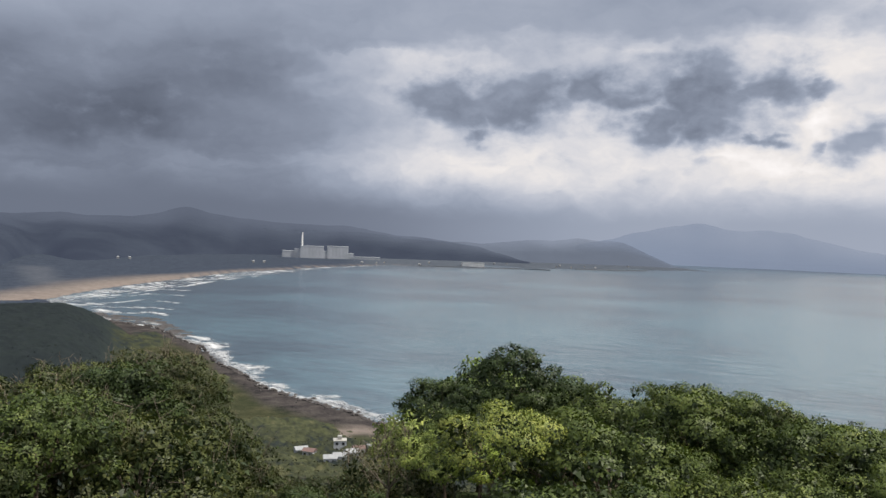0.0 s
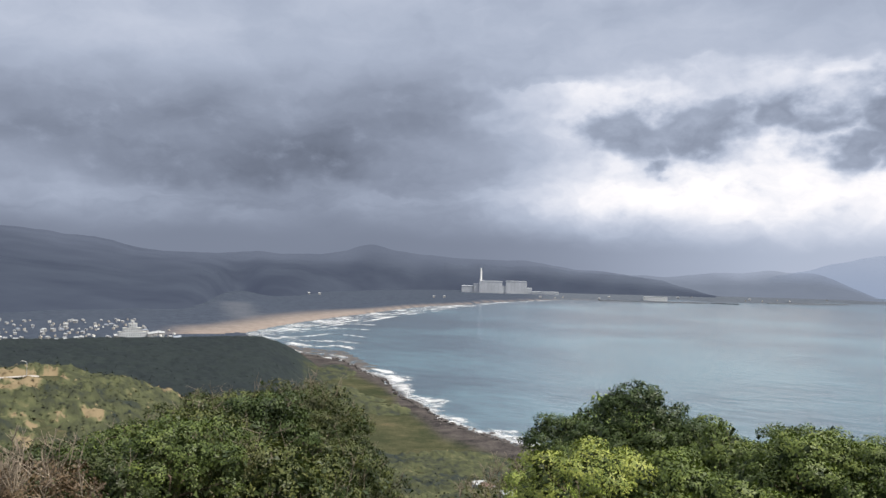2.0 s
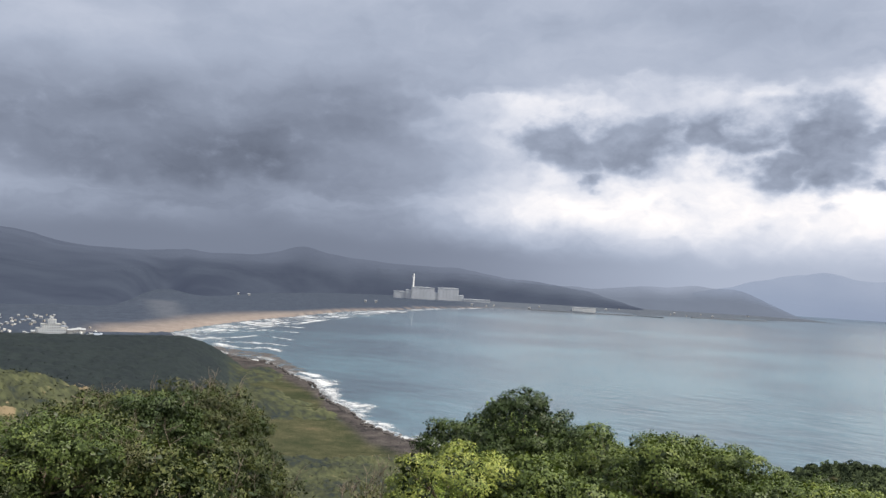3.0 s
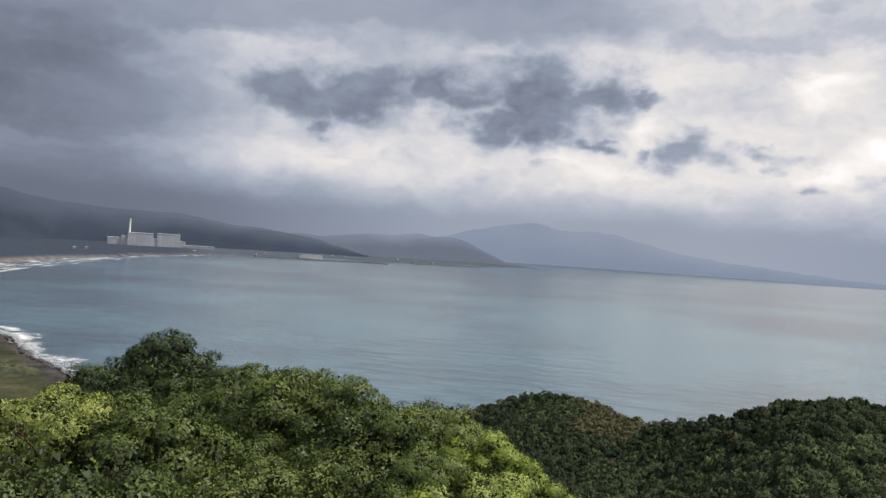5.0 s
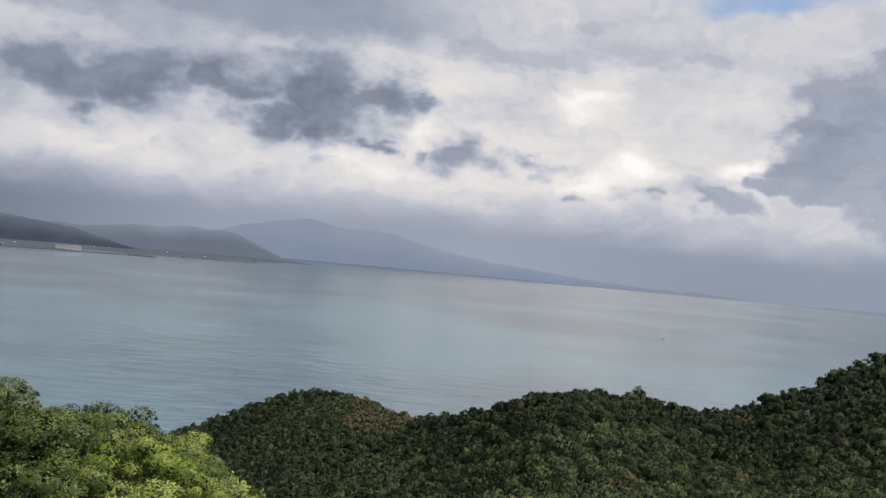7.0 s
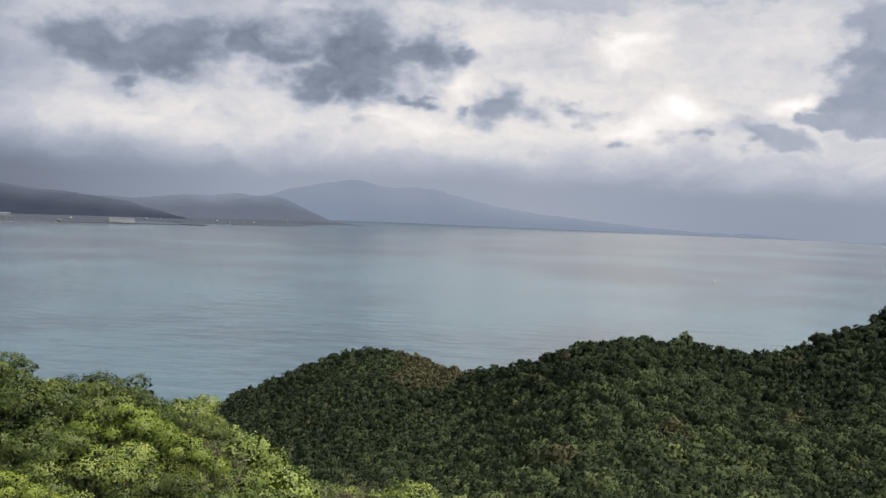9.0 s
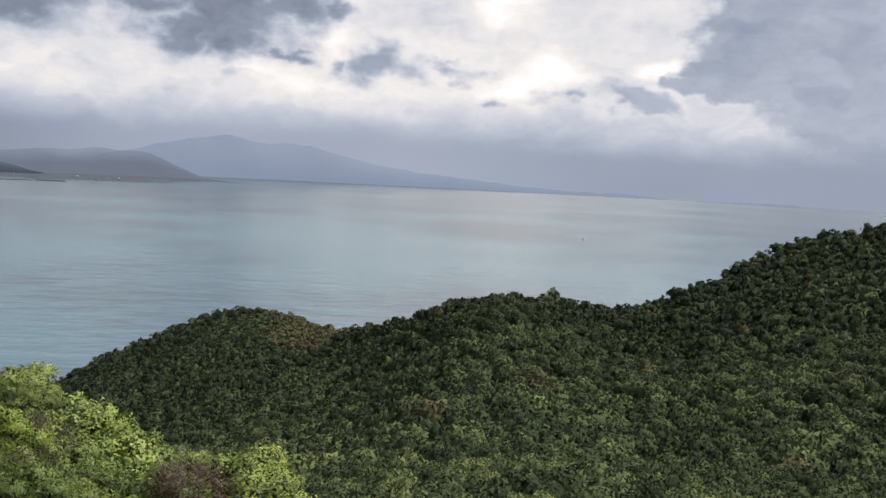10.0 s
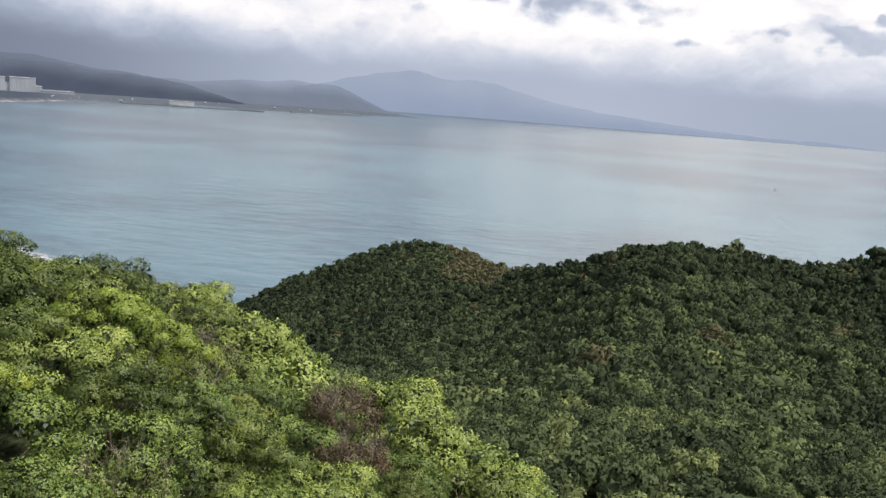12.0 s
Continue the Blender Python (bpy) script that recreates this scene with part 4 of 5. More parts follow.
# smaller ones in the gaps between them, low shrubs first
for _ in range(2500):
    x, y = rg.uniform(-14.0, -3.8), rg.uniform(12.0, 25.0)
    size = rg.uniform(0.5, 0.75)
    if any((x - px) ** 2 + (y - py) ** 2 < (0.5 * (size * 1.8 + pr)) ** 2 for px, py, pr in placed):
        continue
    top = ceiling_at(x, y, size * 1.8)
    z = min(float(canopy_near(x, y)) + 0.2, top) - rg.uniform(0.0, 0.25)
    if top - z < 1.6:
        plant(rg.choice([dry_b, dry_b, green_a, deep_c, dry_a]), x, y, z, size, rg.uniform(0, 360))
for _ in range(900):
    x, y = rg.uniform(-15.0, -2.5), rg.uniform(11.0, 20.0)
    size = rg.uniform(0.45, 0.62)
    if any((x - px) ** 2 + (y - py) ** 2 < (0.6 * (size * 1.8 + pr)) ** 2 for px, py, pr in placed):
        continue
    z = min(float(canopy_near(x, y)) - 0.9, ceiling_at(x, y, size * 1.8) - 0.3) - rg.uniform(0.0, 0.6)
    # dark leaves right of x = -5.5: shade at the bush's foot put into colour
    plant(dark_a if x > -5.5 else rg.choice([dry_b, dry_b, dry_a]), x, y, z, size, rg.uniform(0, 360))
for _ in range(2500):
    x, y = rg.uniform(3.5, 14.0), rg.uniform(8.4, 18.0)
    size = rg.uniform(0.36, 0.52)
    if x > 8 and y < 8.4 + (x - 8) * 0.35 or any((x - px) ** 2 + (y - py) ** 2 < (0.62 * (size * 1.8 + pr)) ** 2 for px, py, pr in placed):
        continue
    top = ceiling_at(x, y, size * 1.8)
    z = min(float(canopy_near(x, y)) + 0.3, top) - rg.uniform(0.1, 0.9)
    if top - z < 2.2:
        plant(rg.choice([light_c, green_b, deep_c]), x, y, z, size, rg.uniform(0, 360))


# ---------------- woods on the spurs ----------------
def crowns(x, y, gap, seed, spread=0.62):
    """Round tops on a jittered grid: height from 0 to about 1, and a number for each crown."""
    i, j = np.floor(x / gap), np.floor(y / gap)
    best, tone = np.full(x.shape, -1.0), np.zeros(x.shape)
    for di in (-1, 0, 1):
        for dj in (-1, 0, 1):
            a, b = i + di, j + dj
            h = [np.sin(a * 127.1 + b * 311.7 + seed * 13.7 + k * 57.3) * 43758.5453 for k in range(4)]
            h = [v - np.floor(v) for v in h]
            cx, cy = (a + 0.12 + 0.76 * h[0]) * gap, (b + 0.12 + 0.76 * h[1]) * gap
            rad = gap * spread * (0.75 + 0.6 * h[2])
            d2 = ((x - cx) ** 2 + (y - cy) ** 2) / rad ** 2
            z = (0.55 + 0.45 * h[3]) * (1.2 - 1.1 * d2 ** 1.35)
            new_top = z > best
            best = np.where(new_top, z, best)
            tone = np.where(new_top, (h[2] * 7.3 + h[0] * 3.1) % 1.0, tone)
    return np.maximum(best, -0.5), tone


def canopy_sheet(name, label, a0, a1, r0, r1, da, dr, rise, mat, tone_of, sprays):
    """One closed canopy over a sector round the lookout; rise gives its height over the ground and its crown numbers."""
    a = np.radians(np.arange(a0, a1, da))
    r = np.exp(np.arange(np.log(r0), np.log(r1), dr))
    aa, rr = np.meshgrid(a, r)
    rg = np.random.default_rng(int(r0 * 7 + a1))
    aa = aa + rg.uniform(-0.3, 0.3, aa.shape) * radians(da)
    rr = rr * (1 + rg.uniform(-0.3, 0.3, aa.shape) * dr)
    x, y = 4 + rr * np.sin(aa), -1 + rr * np.cos(aa)
    up, tone = rise(x, y, rr, np.degrees(aa))
    z = height(x, y) + up
    tone = tone_of(x, y, tone)
    i = np.arange(x.size).reshape(x.shape)
    f = np.stack([i[:-1, :-1], i[:-1, 1:], i[1:, 1:], i[1:, :-1]], -1).reshape(-1, 4)
    shown = (up > -0.6).ravel()
    f = f[shown[f].any(1)]
    v = np.stack([x, y, z], -1)
    me = mesh(name, v.reshape(-1, 3), f[:, ::-1], mat, True)
    me.attributes.new("tone", "FLOAT", "POINT").data.foreach_set("value", tone.astype(np.float32).ravel())
    tagged(put(name, me), label, "woodland", kind="stuff")
    if not sprays:
        return None
    # single leaf sprays that stand out of the canopy
    nrm = unit(np.cross(np.gradient(v, axis=1), np.gradient(v, axis=0)))
    nrm = np.where(nrm[..., 2:] < 0, -nrm, nrm).reshape(-1, 3)
    pick = rg.choice(np.flatnonzero(shown & (up > 0.3).ravel()), sprays)
    p = v.reshape(-1, 3)[pick] + rg.normal(0, 0.25, (sprays, 3)) * (rr.ravel()[pick] * da * 0.0175)[:, None]
    rn = nrm[pick]
    face = unit(rn + rg.normal(size=rn.shape) * 0.4 + [0, 0, 0.1])
    shade = unit(rn + rg.normal(size=rn.shape) * 0.26 + [0, 0, 0.08])
    u = unit(np.cross(face, rg.normal(size=rn.shape)))
    w = np.cross(face, u)
    sz = (np.minimum(rr.ravel()[pick], 260.0) * 0.00175 * rg.uniform(0.6, 1.5, sprays))[:, None]
    p = p + rn * sz * 0.6
    sv = np.stack([p - u * sz, p + u * sz * 0.5 - w * sz * 0.85, p + u * sz * 0.5 + w * sz * 0.85], 1).reshape(-1, 3)
    me = mesh("leaf_sprays", sv, np.arange(len(sv)).reshape(-1, 3), mat)
    soften(me, np.repeat(shade, 3, 0))
    t = np.clip(tone.ravel()[pick] + rg.normal(0, 0.14, sprays), 0, 1.2)
    me.attributes.new("tone", "FLOAT", "POINT").data.foreach_set("value", np.repeat(t, 3).astype(np.float32))
    return tagged(put("leaf_sprays", me), "single leaf sprays standing out of " + ("the woods" if name == "woodland" else "the scrub"), "foliage", kind="stuff")


def wood_rise(x, y, r, a):
    """The low growth under the crowns."""
    big, tone = crowns(x, y, 4.2, 3, 0.68)
    lobe, t2 = crowns(x, y, 1.35, 4, 0.68)
    z = 0.1 + 0.4 * np.maximum(big, 0.0) + 0.3 * np.maximum(lobe, 0.0)
    el, far = crest(a)
    edge = step(r, far + 10, far + 3) * step(r, 36, 42) * step(height(x, y), 2, 5)
    return -1.5 + (z + 1.5) * edge, tone * 0.75 + t2 * 0.25


def wood_tone(x, y, t):
    # nearer crowns lighter, farther darker: sunlit slope and cloud shade put into tone
    lighter = np.interp(np.hypot(x - 4, y + 1), [40, 60, 90, 160, 300], [0.36, 0.27, 0.05, -0.12, -0.13])
    t = np.clip(0.02 + lighter + 0.04 + 0.62 * t + 0.26 * fbm(x, y, 35, 43), 0.0, 0.9)
    r, a = np.hypot(x - 4, y + 1), np.degrees(np.arctan2(x - 4, y + 1))
    a = a + 1.4 * fbm(x, y, 22, 49)
    flank = step(a, 20.2, 22.4) * step(a, 26.6, 25.0) * step(r, 240, 275) * step(fbm(x, y, 9, 48), -0.5, 0.0)
    t = np.where(flank > 0.2 + 0.3 * t, 1.25, t)
    return t


# tone cut to 0.45: shade under the crowns put into the undergrowth
canopy_sheet("woodland", "low growth under the woods of the hill spurs, darkened as gap shade", 3, 72, 36, 375, 0.3, 0.007, wood_rise, FOREST, lambda x, y, t: np.where(wood_tone(x, y, t) > 1.0, 1.4, 0.45 * wood_tone(x, y, t)), 0)


def crown_shape(seed, leaves, lumps, cover):
    """A lumpy round crown of unit size as loose leaf sprays round an added core, toned down as inner shade: corners,
    shading and tone of each spray.
    """
    rg = np.random.default_rng(seed)
    out = dome(rg, lumps, 0.05)
    mid = out * np.array([0.66, 0.66, 0.52]) * rg.uniform(0.7, 1.12, (lumps, 1))
    size = rg.uniform(0.26, 0.46, lumps)
    pick = rg.choice(lumps, leaves, p=size ** 2 / (size ** 2).sum())
    d = unit(dome(rg, leaves, -0.2) + out[pick] * 0.4)
    p = mid[pick] + d * size[pick][:, None] * np.array([1, 1, 0.8]) * rg.uniform(0.8, 1.04, (leaves, 1))
    face = unit(d + rg.normal(0, 0.45, d.shape))
    u = unit(np.cross(face, rg.normal(size=d.shape)))
    w = np.cross(face, u)
    s = (math.sqrt(cover / leaves) * rg.uniform(0.7, 1.4, leaves))[:, None]
    tri = np.stack([p - u * s, p + u * s * 0.5 - w * s * 0.8, p + u * s * 0.5 + w * s * 0.8], 1)
    lean = np.repeat(unit(d + out[pick] * 0.2 + rg.normal(0, 0.13, d.shape))[:, None], 3, 1)
    tone = rg.uniform(-0.10, 0.10, lumps)[pick] + rg.normal(0, 0.035, leaves)
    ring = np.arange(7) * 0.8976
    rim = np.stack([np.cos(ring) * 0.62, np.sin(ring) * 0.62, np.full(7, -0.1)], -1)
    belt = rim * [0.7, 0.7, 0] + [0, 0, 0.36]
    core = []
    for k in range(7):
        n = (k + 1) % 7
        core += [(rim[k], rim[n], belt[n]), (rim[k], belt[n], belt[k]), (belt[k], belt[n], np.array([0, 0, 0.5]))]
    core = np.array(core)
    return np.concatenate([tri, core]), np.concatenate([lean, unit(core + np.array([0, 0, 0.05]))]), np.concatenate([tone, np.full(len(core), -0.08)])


def woods(name, label, gap, r0, r1, leaves, lumps, seed):
    """Round evergreen crowns, one beside the other, over the spurs between two distances."""
    rg = np.random.default_rng(seed)
    shapes = [crown_shape(seed * 10 + k, leaves, lumps, 3.0) for k in range(6)]
    gx, gy = np.meshgrid(np.arange(-10, 380, gap), np.arange(-10, 400, gap))
    x, y = (gx + rg.uniform(-0.45, 0.45, gx.shape) * gap).ravel(), (gy + rg.uniform(-0.45, 0.45, gx.shape) * gap).ravel()
    r, a = np.hypot(x - 4, y + 1), np.degrees(np.arctan2(x - 4, y + 1))
    keep = (r > r0) & (r <= r1) & (a > 3) & (a < 72)
    x, y, r, a = x[keep], y[keep], r[keep], a[keep]
    keep = (r < crest(a)[1] + 5) & (height(x, y) > 3)
    x, y, r, a = x[keep], y[keep], r[keep], a[keep]
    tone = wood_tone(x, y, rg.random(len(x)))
    tone = np.where((tone < 1.2) & (rg.random(len(x)) < 0.008), 1.1, tone)
    keep = (tone < 1.2) | (rg.random(len(x)) < 0.9)
    x, y, r, tone = x[keep], y[keep], r[keep], tone[keep]
    wide = gap * rg.uniform(0.5, 0.86, len(x)) * (1 + 0.25 * (rg.random(len(x)) < 0.12))
    tall = wide * rg.uniform(0.95, 1.35, len(x)) * np.where(tone > 1.2, 0.8, 1.0)
    turn = rg.uniform(0, 6.283, len(x))
    ground = height(x, y) + 0.75
    kind = rg.integers(0, 6, len(x))
    vs, ns, ts = [], [], []
    for k, (tri, lean, shade) in enumerate(shapes):
        m = np.flatnonzero(kind == k)
        c, s = np.cos(turn[m])[:, None, None], np.sin(turn[m])[:, None, None]
        for src, w, h, add, store in ((tri, wide[m], tall[m], True, vs), (lean, np.ones(len(m)), np.ones(len(m)), False, ns)):
            px, py = src[None, :, :, 0] * w[:, None, None], src[None, :, :, 1] * w[:, None, None]
            q = np.stack([px * c - py * s, px * s + py * c, np.broadcast_to(src[None, :, :, 2] * h[:, None, None], px.shape)], -1)
            if add:
                q = q + np.stack([x[m], y[m], ground[m]], -1)[:, None, None]
            store.append(q.reshape(-1, 3))
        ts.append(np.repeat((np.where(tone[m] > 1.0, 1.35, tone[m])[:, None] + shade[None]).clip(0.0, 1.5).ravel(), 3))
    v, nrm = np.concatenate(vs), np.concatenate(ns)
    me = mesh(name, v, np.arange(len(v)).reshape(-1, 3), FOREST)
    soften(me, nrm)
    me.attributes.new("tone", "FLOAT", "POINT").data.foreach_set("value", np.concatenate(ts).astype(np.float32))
    return tagged(put(name, me), label, "woodland", kind="stuff")


woods("woodland_crowns", "round evergreen tree crowns on the nearer slope", 2.3, 37, 75, 540, 16, 5)
woods("woodland_crowns", "round dark evergreen tree crowns on the spurs", 2.7, 75, 160, 185, 12, 6)
woods("woodland_crowns", "round dark evergreen tree crowns on the far spurs", 2.7, 160, 365, 62, 9, 7)


# scrub on the slope to the village and on the grass knoll, low woods on the flat behind
def scrub_rise(x, y, r, a):
    wx, wy = x + 0.6 * fbm(x, y, 2.0, 15, 2), y + 0.6 * fbm(x, y, 2.0, 16, 2)
    small, t1 = crowns(wx, wy, 2.2, 13)
    leafy, t3 = crowns(wx, wy, 0.7, 14, 0.7)
    patch = fbm(x, y, 16, 71, 4) + 0.35 * fbm(x, y, 60, 72, 2)
    knoll = step(a, -24, -28) * step(r, 190, 230) * step(r, 380, 340)
    cover = step(patch, -0.55 + 0.15 * knoll, -0.2 + 0.15 * knoll)
    bush = np.maximum(crowns(wx, wy, 5.5, 17, 0.5)[0], 0.0) * step(fbm(x, y, 22, 79), -0.25, 0.15)
    low = -0.5 + 1.7 * bush + cover * (0.8 + 1.0 * np.maximum(small, 0.0) + 0.35 * np.maximum(leafy, -0.1))
    w2x, w2y = x + 2.0 * fbm(x, y, 9.0, 25, 3), y + 2.0 * fbm(x, y, 9.0, 26, 3)
    big, t2 = crowns(w2x, w2y, 8.0, 23)
    lobe, t4 = crowns(w2x, w2y, 3.0, 24, 0.7)
    flat = step(a, -20.4, -22.4) * step(r, 430, 520) * step(r, 1120, 1040)
    z = np.maximum(low, -0.5 + flat * (2.0 + 2.2 * big + 0.9 * lobe))
    z = np.where((np.abs(r - 299) < 7) & (a < -36.5), -0.5, z)
    shore = step(r, near_shore(a) - 45, near_shore(a) - 75)
    return -1.0 + (z + 1.0) * shore * step(r, 30, 36) * step(height(x, y), 2.2, 3.5), np.where(flat > 0.5, t2 * 0.6 + t4 * 0.2, t1 * 0.7 + t3 * 0.3)


def scrub_tone(x, y, t):
    r, a = np.hypot(x, y), np.degrees(np.arctan2(x, y))
    # wooded flat kept to the lowest, haze-tinted tones
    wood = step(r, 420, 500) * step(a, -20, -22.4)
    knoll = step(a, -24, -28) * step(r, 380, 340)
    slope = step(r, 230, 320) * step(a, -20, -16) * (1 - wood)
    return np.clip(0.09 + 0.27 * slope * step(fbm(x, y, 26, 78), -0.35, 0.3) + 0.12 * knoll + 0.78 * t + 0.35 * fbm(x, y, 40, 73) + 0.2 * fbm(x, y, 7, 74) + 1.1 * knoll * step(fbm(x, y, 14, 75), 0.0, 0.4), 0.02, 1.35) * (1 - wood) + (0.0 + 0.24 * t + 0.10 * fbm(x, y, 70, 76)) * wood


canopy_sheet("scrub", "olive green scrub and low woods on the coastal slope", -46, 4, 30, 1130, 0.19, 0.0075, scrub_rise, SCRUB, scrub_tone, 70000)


# ---------------- surf ----------------
def ribbon(name, label, path, width, full=1.0, steps=5):
    """A strip of broken foam along a line on the water."""
    path = np.asarray(path)
    t = np.gradient(path, axis=0)
    nrm = unit(np.stack([-t[:, 1], t[:, 0]], -1))
    ks = np.linspace(-1, 1, steps)
    v = np.stack([np.concatenate([path + nrm * (k * width)[:, None], np.full((len(path), 1), 0.25)], 1) for k in ks], 1).reshape(-1, 3)
    i = np.arange(len(v)).reshape(len(path), steps)
    f = np.stack([i[:-1, :-1], i[1:, :-1], i[1:, 1:], i[:-1, 1:]], -1).reshape(-1, 4)
    me = mesh(name, v, f, FOAM)
    me.attributes.new("edge", "FLOAT", "POINT").data.foreach_set("value", np.tile(full * (1 - np.abs(ks) ** 1.5), len(path)).astype(np.float32))
    return tagged(put(name, me), label, "surf", kind="stuff")


def along(shore, a0, a1, out, seed, sway):
    a = np.linspace(a0, a1, 260)
    r = shore(a) + out + sway * fbm(a, a * 0, 1.6, seed)
    return np.stack([r * np.sin(np.radians(a)), r * np.cos(np.radians(a))], -1)


w1 = 8 + 6 * np.abs(np.sin(np.linspace(0, 19, 260)))
ribbon("surf", "white surf breaking on the rocky shore", along(near_shore, -25, 2, 13, 1, 5), w1, 1.15)
ribbon("surf", "white surf breaking on the rocky shore", along(near_shore, -18, -1, 30, 2, 10), w1 * 0.6, 0.8)
ribbon("surf", "broad patch of white surf on a rock shelf", along(near_shore, -16.2, -12.2, 26, 3, 8), 24 + 12 * np.sin(np.linspace(0, 11, 260)), 1.3)
ribbon("surf", "broad patch of white surf on a rock shelf", along(near_shore, -8.4, -2.0, 20, 4, 6), 17 + 9 * np.sin(np.linspace(1, 12, 260)), 1.35)
ribbon("surf", "white surf far out over a reef", along(near_shore, -19.5, -15.5, 70, 6, 25), np.full(260, 10.0), 0.85)
for k, (d, w) in enumerate(((16, 9), (48, 9), (85, 10), (125, 10), (170, 9))):
    ribbon("surf", "lines of white breakers off the beach", along(lambda a: far_shore(a) - d * np.interp(a, [-26, -22, -14, -4], [0.3, 1.0, 1.6, 0.9]), -25.3, -4 - 2 * k, 0, 11 + k, 22), np.full(260, float(w) + 5), 0.95)
ribbon("surf", "white surf on the sand bar at the river mouth", along(lambda a: np.interp(a, [-24.8, -20.6], [1290, 1080]), -24.5, -20.5, 20, 21, 45), np.full(260, 14.0), 0.8)
ribbon("surf", "white surf on the sand bar at the river mouth", along(lambda a: np.interp(a, [-24.8, -20], [1340, 1180]), -24.2, -19.5, 20, 22, 45), np.full(260, 12.0), 0.8)


# shallow flats at the river mouth, with broken lines of surf across them
for k, share in enumerate((0.08, 0.2, 0.33, 0.47, 0.62, 0.78)):
    ribbon("surf", "broken white surf over the river mouth flats", along(lambda a: near_shore(a) + share * (np.minimum(far_shore(a), 1750) - near_shore(a)), -24.4 + 0.5 * k, -18.3 + 0.35 * k, 8, 31 + k, 30), np.full(260, 9.0 + 2 * (k % 3)), 0.95)


# boulders of the shore
def boulders():
    rg = np.random.default_rng(77)
    n = 1100
    a = rg.uniform(-24, 3, n)
    r = near_shore(a) + rg.normal(1, 7, n)
    base = bmesh.new()
    bmesh.ops.create_icosphere(base, subdivisions=1, radius=1)
    bv = np.array([v.co[:] for v in base.verts])
    bf = np.array([[v.index for v in f.verts] for f in base.faces])
    base.free()
    flats = rg.random(n) < 0.3
    a = np.where(flats, rg.uniform(-22.8, -16.5, n), a)
    r = np.where(flats, near_shore(a) + rg.uniform(8, 105, n), r)
    s = rg.uniform(0.5, 2.2, (n, 1, 1)) * np.where(flats, 3.2, 1.0)[:, None, None] * np.where(flats[:, None], [[1.4, 1.0, 0.22]], [[1.0, 1.0, 1.0]])[:, None, :] * rg.uniform(0.6, 1.4, (n, 1, 3)) * (1 + rg.normal(0, 0.18, (n, len(bv), 3)))
    c = np.stack([r * np.sin(np.radians(a)), r * np.cos(np.radians(a)), np.maximum(height(r * np.sin(np.radians(a)), r * np.cos(np.radians(a))), -0.3)], -1)
    v = (bv[None] * s * [1, 1, 0.6] + c[:, None]).reshape(-1, 3)
    f = (bf[None] + (np.arange(n) * len(bv))[:, None, None]).reshape(-1, 3)
    tagged(put("boulders", mesh("boulders", v, f, plain("rock_dark", (0.06, 0.054, 0.053), 0.8, 0.5, 0.3))), "dark wet boulders along the shore", "rocks", kind="stuff")


boulders()


# ---------------- buildings ----------------
def house(w, d, h, wall, roofmat, label, gable=True, floors=1):
    """A small house with plinth, roof, door and windows on its long sides."""
    hs = tagged(new("house"), label, "house", group="houses")
    part("wall", boxes((-w / 2, -d / 2, -1.5, w / 2, d / 2, h)), wall, hs)
    bm = bmesh.new()
    if gable:
        o = 0.4
        rows = [bm.verts.new(p) for p in ((-w / 2 - o, -d / 2 - o, h), (w / 2 + o, -d / 2 - o, h), (w / 2 + o, 0, h + d * 0.28), (-w / 2 - o, 0, h + d * 0.28), (-w / 2 - o, d / 2 + o, h), (w / 2 + o, d / 2 + o, h))]
        for f in ((0, 1, 2, 3), (3, 2, 5, 4), (0, 3, 4), (1, 5, 2), (0, 4, 5, 1)):
            bm.faces.new([rows[i] for i in f])
    else:
        box(bm, -w / 2 - 0.2, -d / 2 - 0.2, h + 0.004, w / 2 + 0.2, d / 2 + 0.2, h + 0.35)
        box(bm, -w * 0.2, -d * 0.2, h + 0.35, w * 0.15, d * 0.25, h + 2.0)
    part("roof", bm, roofmat, hs)
    for fl in range(floors):
        z = 0.9 + fl * h / floors
        for k in range(max(2, int(w / 3))):
            x = -w / 2 + (k + 0.5) * w / max(2, int(w / 3))
            part("window", boxes((x - 0.6, -d / 2 - 0.06, z, x + 0.6, -d / 2 + 0.02, z + 1.2)), PANE, hs)
    part("door", boxes((w * 0.28, -d / 2 - 0.08, 0, w * 0.28 + 0.95, -d / 2 + 0.02, 2.05)), TIN_BLUE, hs)
    return hs


def stand(x, y, turn=0.0, lift=0.0):
    return pose(x, y, float(height(x, y)) + lift, 0, 0, turn)


# the village below
h1 = house(5.2, 4.4, 2.8, PALE, TIN, "white village house with a grey tin roof")
h1.matrix_basis = stand(-40, 352, 12)
h2 = house(4.8, 4.2, 2.8, PALE, TIN_RED, "white village house with a rust red roof")
h2.matrix_basis = stand(-34, 372, 20)
h3 = house(5.6, 5.0, 5.2, PALE, CONCRETE, "white two-storey village house with a flat roof", False, 2)
h3.matrix_basis = stand(-43, 378, 8)
for hs, x, y, t in ((h1, -36, 361, 30), (h1, -59, 369, 25), (h2, -54, 361, -15), (h1, -28, 379, 15), (h1, -43, 345, 10)):
    copy_thing(hs, stand(x, y, t))

